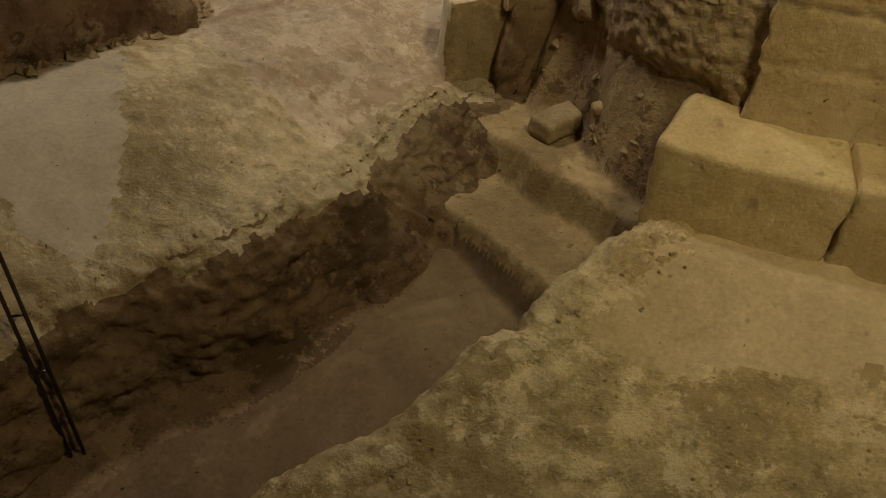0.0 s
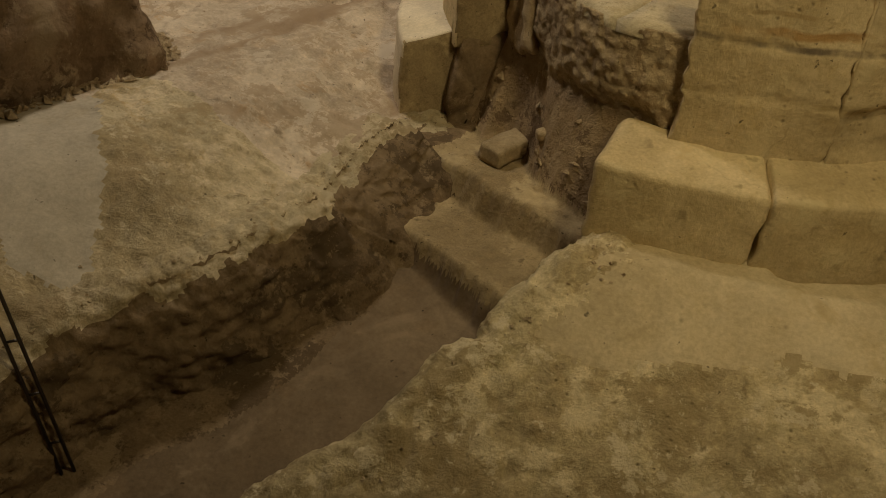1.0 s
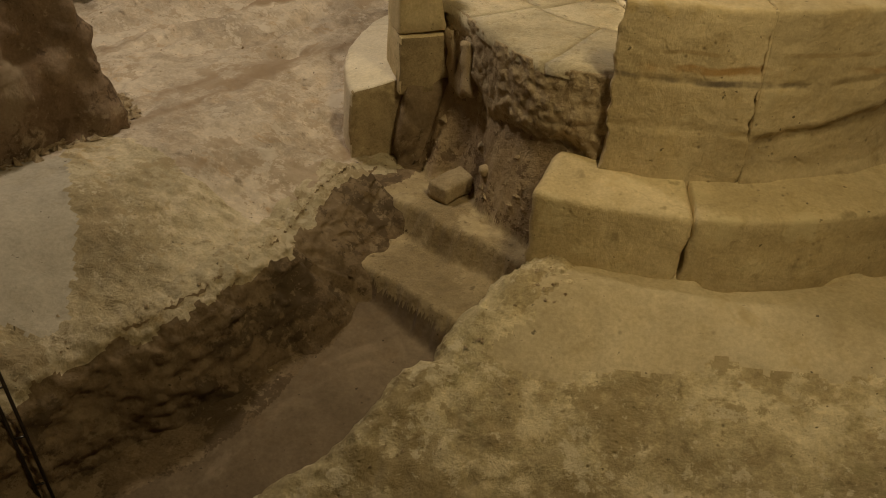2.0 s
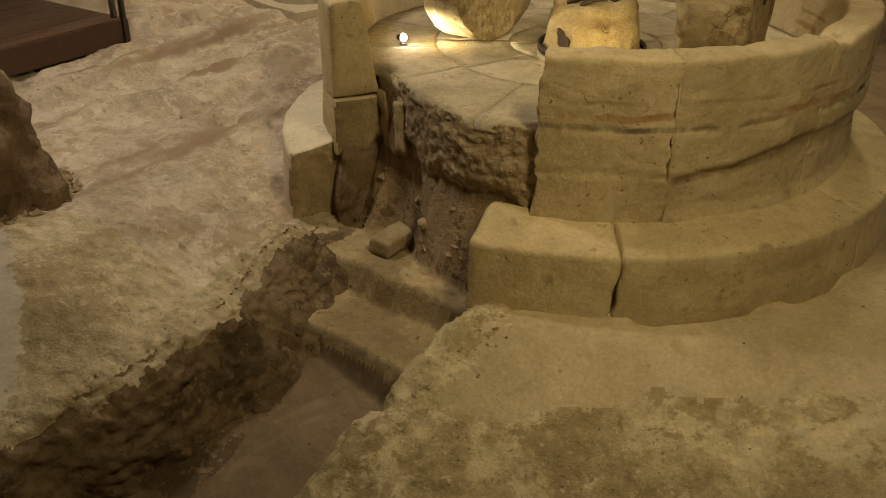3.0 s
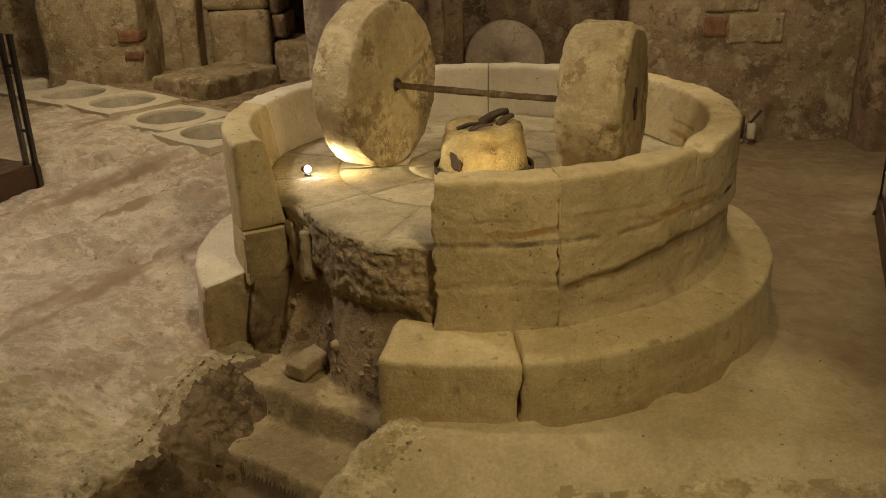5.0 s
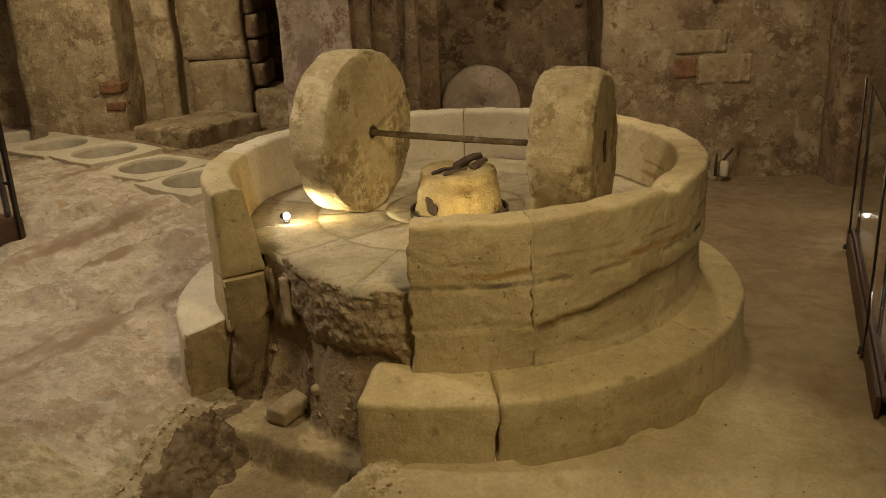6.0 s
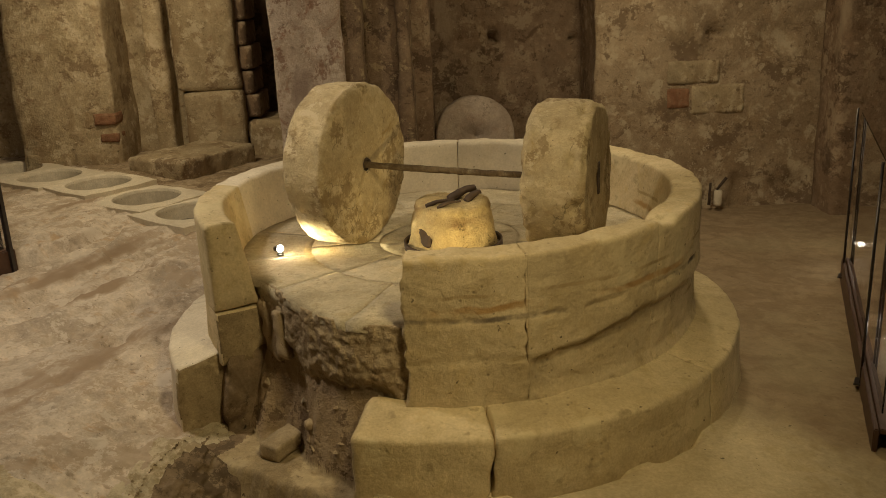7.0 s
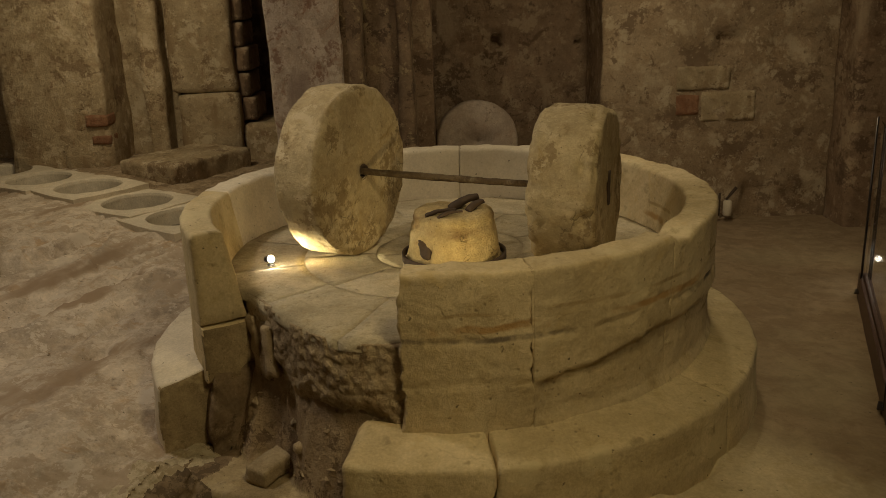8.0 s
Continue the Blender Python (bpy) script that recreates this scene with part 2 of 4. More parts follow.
TREAD = stone("worn_step_rock", (0.27, 0.205, 0.115), (0.42, 0.33, 0.19), (0.24, 0.175, 0.095), 1.5, 0.35, pits=0.6, flake=(0.42, 0.335, 0.20))
RUBBLE = stone("rubble", (0.40, 0.305, 0.185), (0.53, 0.42, 0.27), (0.34, 0.25, 0.145), 2.0, 0.6, pits=1.0, spots=(0.28, 0.20, 0.115), flake=(0.46, 0.365, 0.23), mottle=0.8, fleck=((0.52, 0.42, 0.275), (0.29, 0.21, 0.12)))
PLASTER = stone("old_plaster", (0.19, 0.125, 0.075), (0.28, 0.20, 0.13), (0.25, 0.165, 0.10), 1.1, 0.45, pits=1.0, spots=(0.13, 0.085, 0.05), cracks=0.25, streak=((0.31, 0.235, 0.155), 0.35), flake=(0.30, 0.225, 0.145), flake_at=0.56, mottle=1.0, fleck=((0.34, 0.26, 0.17), (0.1, 0.065, 0.04)))
EASTPLASTER = stone("patchy_plaster", (0.27, 0.19, 0.112), (0.41, 0.315, 0.205), (0.31, 0.215, 0.125), 1.2, 0.5, pits=1.0, spots=(0.20, 0.14, 0.085), cracks=0.2, flake=(0.43, 0.345, 0.23), flake_at=0.55, mottle=1.0, fleck=((0.5, 0.41, 0.28), (0.17, 0.115, 0.07)))
MASONRY = stone("pale_masonry", (0.35, 0.265, 0.15), (0.52, 0.42, 0.27), (0.29, 0.205, 0.115), 1.1, 0.5, pits=1.0, spots=(0.30, 0.205, 0.12), cracks=0.25, streak=((0.30, 0.215, 0.12), 0.4), flake=(0.52, 0.43, 0.29), flake_at=0.56, mottle=1.0, fleck=((0.56, 0.465, 0.31), (0.22, 0.15, 0.085)))
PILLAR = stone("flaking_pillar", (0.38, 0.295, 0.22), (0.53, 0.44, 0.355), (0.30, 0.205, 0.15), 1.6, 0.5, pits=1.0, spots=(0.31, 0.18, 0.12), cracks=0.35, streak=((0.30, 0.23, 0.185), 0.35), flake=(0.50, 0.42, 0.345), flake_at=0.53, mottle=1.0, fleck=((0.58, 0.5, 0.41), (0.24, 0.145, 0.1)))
# Browner, streaked pillar tone; shade of the side away from the lamp included.
PILLAR_DARK = stone("shaded_pillar", (0.17, 0.115, 0.07), (0.27, 0.195, 0.125), (0.22, 0.15, 0.09), 1.8, 0.5, pits=0.9, spots=(0.12, 0.08, 0.05), streak=((0.40, 0.32, 0.18), 0.22), mottle=1.0, fleck=((0.36, 0.28, 0.165), (0.09, 0.06, 0.04)))
BRICK = stone("red_brick", (0.25, 0.12, 0.065), (0.33, 0.18, 0.10), (0.30, 0.20, 0.12), 2.0, 0.6)
STEEL = plain("dark_steel", (0.10, 0.09, 0.085), 0.35, 0.9)
IRON = plain("rusty_iron", (0.075, 0.05, 0.035), 0.7, 0.4)
WOOD = plain("brown_board", (0.08, 0.04, 0.022), 0.5)
TIMBER = stone("weathered_wood", (0.11, 0.075, 0.045), (0.20, 0.145, 0.085), (0.30, 0.25, 0.17), 3.0, 0.8)
VAT = stone("grey_vat_floor", (0.22, 0.205, 0.16), (0.29, 0.265, 0.21), (0.20, 0.18, 0.14), 1.0, 0.2)
GLOW = plain("lamp_glow", (1.0, 0.92, 0.72), 0.3, 0, 120)
GLASS = bpy.data.materials.new("pane_glass")
GLASS.use_nodes = True
GLASS.node_tree.nodes["Principled BSDF"].inputs["Transmission Weight"].default_value = 1.0
GLASS.node_tree.nodes["Principled BSDF"].inputs["Roughness"].default_value = 0.02


# ---- mesh helpers ----
def fbm(x, y, z, octaves=4):
    v, a = 0.0, 1.0
    for _ in range(octaves):
        v += a * noise.noise((x, y, z))
        x, y, z, a = x * 2.03 + 7.1, y * 2.03 + 3.3, z * 2.03 + 1.7, a * 0.5
    return v


def sstep(a, b, x):
    t = min(1.0, max(0.0, (x - a) / (b - a)))
    return t * t * (3 - 2 * t)


def mesh_of(name, verts, faces, smooth=True):
    me = bpy.data.meshes.new(name)
    me.from_pydata([tuple(v) for v in verts], [], faces)
    me.validate()
    bm = bmesh.new()
    bm.from_mesh(me)
    bmesh.ops.recalc_face_normals(bm, faces=bm.faces)
    bm.to_mesh(me)
    bm.free()
    if smooth:
        me.shade_smooth()
    return me


def part(name, me, material, parent=None, label=""):
    if isinstance(me, bmesh.types.BMesh):
        data = bpy.data.meshes.new(name)
        me.to_mesh(data)
        me.free()
        me = data
    me.materials.append(material)
    ob = new(name, me)
    if parent:
        ob.parent = parent
    if label:
        ob["label"] = label
    return ob


def roughen(me, amp, freq, seed=0.0, octaves=4):
    """Push every vertex along its normal by noise."""
    co = [v.co.copy() for v in me.vertices]
    nm = [v.normal.copy() for v in me.vertices]
    for v, p, d in zip(me.vertices, co, nm):
        v.co = p + d * amp * fbm(p.x * freq + seed, p.y * freq, p.z * freq, octaves)
    me.update()
    return me


def rounded(profile, r0=0.025, steps=3, cell=0.045):
    """Round off the corners of a closed outline of (u, v) or (u, v, radius) points."""
    out, k = [], len(profile)
    for i in range(k):
        r = profile[i][2] if len(profile[i]) > 2 else r0
        p, a, b = (Vector(profile[q][:2]) for q in (i, i - 1, (i + 1) % k))
        ra, rb = min(r, (a - p).length * 0.45), min(r, (b - p).length * 0.45)
        s, e = p + (a - p).normalized() * ra, p + (b - p).normalized() * rb
        for j in range(steps + 1):
            t = j / steps
            out.append((s * (1 - t) ** 2 + p * 2 * t * (1 - t) + e * t * t))
    # extra points on long sides
    full = []
    for i in range(len(out)):
        a, b = out[i], out[(i + 1) % len(out)]
        m = max(1, int((b - a).length / cell))
        full += [a + (b - a) * (j / m) for j in range(m)]
    return full


def ring_block(name, profile, a0, a1, r=0.025, amp=0.006, freq=6.0, seed=0.0, skew0=0.0, skew1=0.0, ragged=0.0, cell=0.045):
    """A block of a ring: outline (radius, z) swept from azimuth a0 to a1 degrees, with worn ends. skew: degrees per metre of height."""
    prof = rounded(profile, r, 3, cell)
    rm = sum(p[0] for p in prof) / len(prof)
    zm = sum(p[1] for p in prof) / len(prof)
    k = len(prof)
    steps = max(3, int(abs(a1 - a0) * math.pi / 180 * rm / cell))
    ts = [0.0, 0.35] + list(np.linspace(1, steps - 1, steps - 1)) + [steps - 0.35, steps]
    verts, faces = [], []
    for i, t in enumerate(ts):
        shrink = min(0.012, r) if i in (0, len(ts) - 1) else 0.0
        for p in prof:
            u, v = p[0], p[1]
            if shrink:
                d = Vector((rm - u, zm - v))
                d = d.normalized() * min(shrink, d.length * 0.4) if d.length else d
                u, v = u + d.x, v + d.y
            f = t / steps
            a = a0 + (a1 - a0) * f + (1 - f) * skew0 * (v - zm) + f * skew1 * (v - zm)
            if ragged:
                a += ragged * (fbm(u * 5 + seed, v * 7, 3.1) * ((1 - f) ** 6 + f ** 6))
            a = math.radians(a)
            verts.append((u * math.cos(a), u * math.sin(a), v))
    n = len(ts)
    for i in range(n - 1):
        for j in range(k):
            faces.append((i * k + j, i * k + (j + 1) % k, (i + 1) * k + (j + 1) % k, (i + 1) * k + j))
    for i in (0, n - 1):
        ring = [i * k + j for j in range(k)]
        for sc in (0.7, 0.35):
            base = len(verts)
            c = sum((Vector(verts[q]) for q in ring), Vector()) / k
            verts += [tuple(c + (Vector(verts[q]) - c) * (0.7 if sc == 0.7 else 0.5)) for q in ring]
            new_ring = [base + j for j in range(k)]
            faces += [(ring[j], ring[(j + 1) % k], new_ring[(j + 1) % k], new_ring[j]) for j in range(k)]
            ring = new_ring
        faces.append(tuple(ring))
    return roughen(mesh_of(name, verts, faces), amp, freq, seed)


def block(name, sx, sy, sz, r=0.02, amp=0.006, freq=6.0, seed=0.0, cell=0.05, taper=0.0):
    """A worn stone block resting on z = 0, centred on x and y."""
    bm = bmesh.new()
    nx, ny, nz_ = (max(2, min(60, int(s / cell))) for s in (sx, sy, sz))
    idx = {}

    def vert(i, j, k):
        if (i, j, k) not in idx:
            x, y, z = sx * (i / nx - 0.5), sy * (j / ny - 0.5), sz * (k / nz_ - 0.5)
            q = [max(abs(c) - (s / 2 - r), 0) * (1 if c > 0 else -1) for c, s in ((x, sx), (y, sy), (z, sz))]
            length = math.sqrt(sum(c * c for c in q))
            if length > r:
                x, y, z = (c - w * (1 - r / length) for c, w in zip((x, y, z), q))
            s = 1 - taper * (z / sz + 0.5)
            idx[i, j, k] = bm.verts.new((x * s, y * s, z + sz / 2))
        return idx[i, j, k]

    for i in range(nx):
        for j in range(ny):
            for k, flip in ((0, 0), (nz_, 1)):
                bm.faces.new([vert(i, j, k), vert(i + 1, j, k), vert(i + 1, j + 1, k), vert(i, j + 1, k)])
    for i in range(nx):
        for k in range(nz_):
            for j in (0, ny):
                bm.faces.new([vert(i, j, k), vert(i + 1, j, k), vert(i + 1, j, k + 1), vert(i, j, k + 1)])
    for j in range(ny):
        for k in range(nz_):
            for i in (0, nx):
                bm.faces.new([vert(i, j, k), vert(i, j + 1, k), vert(i, j + 1, k + 1), vert(i, j, k + 1)])
    bmesh.ops.recalc_face_normals(bm, faces=bm.faces)
    me = bpy.data.meshes.new(name)
    bm.to_mesh(me)
    bm.free()
    me.shade_smooth()
    return roughen(me, amp, freq, seed)


def lathe(name, profile, steps=64, amp=0.0, freq=5.0, seed=0.0, closed=True):
    """Turn an outline of (radius, z) round the z axis."""
    verts, faces = [], []
    k = len(profile)
    for i in range(steps):
        a = 2 * math.pi * i / steps
        verts += [(p[0] * math.cos(a), p[0] * math.sin(a), p[1]) for p in profile]
    for i in range(steps):
        j = (i + 1) % steps
        for q in range(k if closed else k - 1):
            faces.append((i * k + q, j * k + q, j * k + (q + 1) % k, i * k + (q + 1) % k))
    me = mesh_of(name, verts, faces)
    return roughen(me, amp, freq, seed) if amp else me


def rod(name, a, b, r0, r1=None, sides=10, bend=0.0, segs=6):
    """A round bar from a to b."""
    a, b = Vector(a), Vector(b)
    r1 = r0 if r1 is None else r1
    d = (b - a).normalized()
    s = d.orthogonal().normalized()
    u = d.cross(s)
    verts, faces = [], []
    for i in range(segs + 1):
        t = i / segs
        c = a + (b - a) * t + Vector((0, 0, -bend * 4 * t * (1 - t)))
        r = r0 + (r1 - r0) * t
        verts += [tuple(c + (s * math.cos(w) + u * math.sin(w)) * r) for w in (2 * math.pi * q / sides for q in range(sides))]
    for i in range(segs):
        for q in range(sides):
            faces.append((i * sides + q, i * sides + (q + 1) % sides, (i + 1) * sides + (q + 1) % sides, (i + 1) * sides + q))
    faces += [tuple(range(sides)), tuple(segs * sides + q for q in range(sides))]
    return mesh_of(name, verts, faces)


# ---- the ground ----
LEFT_EDGE = [(-3.1, -4.6), (-2.82, -3.65), (-2.70, -3.36), (-2.65, -3.22), (-2.56, -3.09), (-2.47, -3.00), (-2.38, -2.93), (-2.28, -2.83), (-2.18, -2.70), (-2.07, -2.49), (-1.98, -2.19), (-1.87, -2.05), (-1.92, -1.93), (-1.88, -1.78), (-1.87, -1.65), (-1.80, -1.46), (-1.73, -1.29), (-1.65, -1.15), (-1.52, -0.95), (-1.25, -0.75)]
RIGHT_EDGE = [(-0.35, -1.75), (-0.55, -2.10), (-0.67, -2.28), (-0.79, -2.42), (-0.84, -2.50), (-0.87, -2.58), (-0.89, -2.655), (-0.99, -2.68), (-1.06, -2.74), (-1.13, -2.86), (-1.21, -2.98), (-1.30, -3.10), (-1.42, -3.19), (-1.52, -3.27), (-1.63, -3.38), (-1.72, -3.50), (-2.1, -4.0), (-2.6, -4.7)]


def side(line, x, y):
    """Signed distance from a polyline: above 0 on its right, and the place along it."""
    best, sign, along = 9e9, 1, 0
    for i in range(len(line) - 1):
        (ax, ay), (bx, by) = line[i], line[i + 1]
        dx, dy = bx - ax, by - ay
        t = min(1, max(0, ((x - ax) * dx + (y - ay) * dy) / (dx * dx + dy * dy)))
        ex, ey = x - ax - t * dx, y - ay - t * dy
        d = math.hypot(ex, ey)
        if d < best - 1e-9:
            best, along = d, ay + t * dy
            sign = 1 if dx * ey - dy * ex < 0 else -1
    return best * sign, along


def core_radius(az):
    """Broken face of the rubble core, by azimuth in degrees."""
    return 1.75 - 0.25 * sstep(-106, -144, az) if az > -150 else 1.50


def lerp_on(x, pts):
    return float(np.interp(x, [p[0] for p in pts], [p[1] for p in pts]))


VATS = ((-6.0, 5.75), (-5.22, 5.14), (-4.38, 4.60), (-3.58, 3.97), (-2.86, 3.30))


HOLLOWS = ((-3.80, 3.34, 0.13, 0.12), (-2.62, 0.0, 0.11, 0.07), (-2.68, -0.42, 0.13, 0.05), (-2.74, -0.66, 0.12, 0.04))


def platform_height(x, y, d, along):
    """The rock floor left of the trench; d: distance from its edge."""
    edge = lerp_on(along, [(-4.6, -0.34), (-3.2, -0.30), (-2.5, -0.21), (-2.05, -0.20), (-1.75, -0.16), (-1.2, -0.10), (-0.9, -0.08)])
    z = edge + (0.12 - edge) * sstep(-0.05, 1.0, d)
    if y > -1.2:
        z -= 0.10 * sstep(0.7, 0.0, math.hypot(x, y) - 2.1) * sstep(0.6, -0.6, y)
    # the southern slab stands a little proud of the strip beside it
    u = (x + 1.87) * 0.335 + (y + 2.05) * 0.942
    z -= 0.05 * sstep(0.0, 0.03, u) * sstep(-2.6, -2.2, x) * sstep(0.55, 0.3, u)
    z += 0.13 * sstep(0.5, 3.5, y) + 0.10 * sstep(-3.0, -4.6, x) * sstep(0, 2.5, y)
    # the vats go down through the floor
    for vx, vy in VATS:
        z -= 0.32 * sstep(0.53, 0.42, math.hypot(x - vx, y - vy))
    # worn runnels across the floor
    w = (x * 0.89 - y * 0.45) * 7.5 + fbm(x * 1.1, y * 1.1, 0.3) * 2.2
    for px, py, pr, pd in HOLLOWS:
        z -= pd * sstep(pr, pr * 0.3, math.hypot(x - px, y - py) + 0.3 * pr * fbm(x * 9, y * 9, 4.4))
    z += 1.5 * (0.030 * math.sin(w) + 0.018 * math.sin(2.3 * w + 1.0) + 0.03 * fbm((x * 0.89 - y * 0.45) * 5.0, (x * 0.45 + y * 0.89) * 1.2, 0.9)) * sstep(-0.8, 0.6, y) * sstep(-2.0, -2.5, x) * sstep(3.6, 2.4, y)
    return z


def slope_height(x, y):
    """The rock that falls from the bench towards the trench and the viewer."""
    az = math.degrees(math.atan2(y, x))
    gap = 0.07 * sstep(2.17, 2.11, math.hypot(x, y)) * (sstep(-83, -80, az) * sstep(-62, -66, az) + sstep(-58, -56, az) * sstep(-44, -48, az))
    return -gap - 0.05 - 0.60 * min(1.5, max(0.0, -2.22 - y)) * sstep(2.6, -0.4, x) - 0.16 * sstep(1.2, 3.4, x) - 0.12 * min(2.0, max(0.0, -2.4 - y)) * sstep(-0.4, 2.6, x)


def heap_height(x, y):
    """Rubble and earth that have slid from under the basin floor."""
    r, az = math.hypot(x, y), math.degrees(math.atan2(y, x))
    rc = core_radius(az)
    heap = 0.34 - (r - rc + 0.07) * (4.6 - 1.6 * sstep(-130, -142, az)) + 0.18 * sstep(-128, -142, az)
    heap += 0.07 * fbm(x * 5, y * 5, 9.0, 3) + 0.05 * abs(fbm(x * 13, y * 13, 2.0, 3))
    return heap - 0.3 * sstep(0.24, 0.13, math.hypot(x + 1.13, y + 1.16))


def pit_height(x, y):
    s = -0.535 * x - 0.845 * y + 0.035 * fbm(x * 4, y * 4, 5.0) + 0.012 * fbm(x * 14, y * 14, 1.0, 2)
    z = -0.625 + 0.22 * max(-2.2, min(0.0, y + 1.9))
    z = z + (-0.425 - z) * sstep(2.40, 2.325, s)
    z = z + (-0.215 - z) * sstep(1.965, 1.90, s)
    # worn hollows in the treads
    z -= 0.02 * max(0.0, fbm(x * 3.0, y * 3.0, 8.0, 2)) * sstep(2.45, 2.3, s)
    r, az = math.hypot(x, y), math.degrees(math.atan2(y, x))
    if az < -60 and r < 2.2:
        z = max(z, min(heap_height(x, y), 0.62))
    return z


def ground_height(x, y):
    """Height of the rock, and what it is made of."""
    if y < -0.75 and x < 0.3:
        dl, al = side(LEFT_EDGE, x, y)
        dr, ar = side(RIGHT_EDGE, x, y)
        if dl <= -0.07 and (dr > 0 or x < -1.9):
            return platform_height(x, y, -dl, al), ground_kind(x, y, -dl)
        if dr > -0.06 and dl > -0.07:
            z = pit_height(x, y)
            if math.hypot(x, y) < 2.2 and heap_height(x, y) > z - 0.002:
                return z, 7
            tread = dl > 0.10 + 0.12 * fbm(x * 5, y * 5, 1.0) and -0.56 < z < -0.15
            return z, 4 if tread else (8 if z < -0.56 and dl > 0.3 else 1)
        return slope_height(x, y), slope_kind(x, y, -dr)
    if x < -0.2:
        return platform_height(x, y, 1.0, -1.0), ground_kind(x, y, 1.0)
    zl, zr = platform_height(x, y, 1.0, -1.0), slope_height(x, y)
    return (zl + (zr - zl) * sstep(-0.8, 0.8, x) if y > 0 else zr), slope_kind(x, y, 1.0)


def inside(poly, x, y):
    odd = False
    for i in range(len(poly)):
        (ax, ay), (bx, by) = poly[i - 1], poly[i]
        if (ay > y) != (by > y) and x < (bx - ax) * (y - ay) / (by - ay) + ax:
            odd = not odd
    return odd


def ground_kind(x, y, d):
    jx, jy = x + 0.05 * fbm(x * 6, y * 6, 3.0), y + 0.05 * fbm(x * 6, y * 6, 7.0)
    if (jx + 3.58) * 0.61 + (jy - 3.97) * 0.79 > 0.52 or (jy > 2.2 and jx > -2.0):
        return 6
    if inside([(-3.8, -2.4), (-3.5, -2.0), (-3.2, -1.97), (-2.87, -2.54), (-2.66, -3.0), (-2.86, -3.1), (-3.2, -3.0)], jx, jy):
        return 3
    # the slab south of the break, and the broken strip along the trench
    u = (jx + 1.87) * 0.335 + (jy + 2.05) * 0.942
    if (u < 0 and jx > -3.3) or d < 0.16 + 0.12 * fbm(x * 3, y * 3, 2.0):
        return 9
    return 0


def slope_kind(x, y, d):
    q = d + 0.10 * fbm(x * 5, y * 5, 2.0)
    return 2 if q > 0.16 and y + 0.08 * fbm(x * 4, y * 4, 5.0) > -2.66 + 0.12 * sstep(-0.4, 0.6, x) else 5


def relief(x, y, k):
    """Small relief of the ground, by what it is made of."""
    z = 0.012 * fbm(x * 3.2, y * 3.2, 4.0) + 0.007 * GRIT[k] * fbm(x * 12, y * 12, 6.0)
    return z + (0.016 * fbm(x * 5.5, y * 5.5, 1.3, 3) if k in (5, 9) else 0.0)


GRIT = {0: 2.8, 1: 0.3, 2: 0.9, 3: 0.3, 4: 1.2, 5: 3.2, 6: 1.8, 7: 2.2, 8: 0.3, 9: 2.6}


def build_ground():
    xs = np.concatenate([np.linspace(-9, -5.6, 26), np.linspace(-5.55, -3.88, 60), np.linspace(-3.85, -2.02, 86), np.linspace(-2.0, -0.55, 125), np.linspace(-0.53, 0.5, 48), np.linspace(0.55, 2.6, 60), np.linspace(2.7, 8, 40)])
    ys = np.concatenate([np.linspace(-9, -4.4, 24), np.linspace(-4.35, -2.22, 98), np.linspace(-2.2, -1.0, 104), np.linspace(-0.98, -0.7, 14), np.linspace(-0.66, 2.4, 90), np.linspace(2.45, 9, 70)])
    verts, faces, kinds = [], [], []
    for y in ys:
        for x in xs:
            z, k = ground_height(float(x), float(y))
            z += relief(x, y, k)
            verts.append((x, y, z))
            kinds.append(k)
    nx = len(xs)
    for j in range(len(ys) - 1):
        for i in range(nx - 1):
            faces.append((j * nx + i, j * nx + i + 1, (j + 1) * nx + i + 1, (j + 1) * nx + i))
    me = bpy.data.meshes.new("ground")
    me.from_pydata(verts, [], faces)
    me.shade_smooth()
    ob = part("ground", me, ROCK)
    for m in (SHADED_EARTH, SMOOTH, GREY, TREAD, ROUGH, BROWN, RUBBLE_EARTH, PITFLOOR, CRUST):
        me.materials.append(m)
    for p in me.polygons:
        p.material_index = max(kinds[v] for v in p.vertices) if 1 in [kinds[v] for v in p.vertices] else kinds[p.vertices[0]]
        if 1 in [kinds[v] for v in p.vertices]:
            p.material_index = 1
    return tagged(ob, "worn pale limestone bedrock floor with a dark excavated trench", "ground", kind="structure")


def resample(line, step):
    out = []
    for (ax, ay), (bx, by) in zip(line, line[1:]):
        k = max(1, int(math.hypot(bx - ax, by - ay) / step))
        out += [(ax + (bx - ax) * i / k, ay + (by - ay) * i / k) for i in range(k)]
    out.append(line[-1])
    for _ in range(2):
        out = [out[0]] + [tuple((out[i - 1][c] + 2 * out[i][c] + out[i + 1][c]) / 4 for c in (0, 1)) for i in range(1, len(out) - 1)] + [out[-1]]
    return out


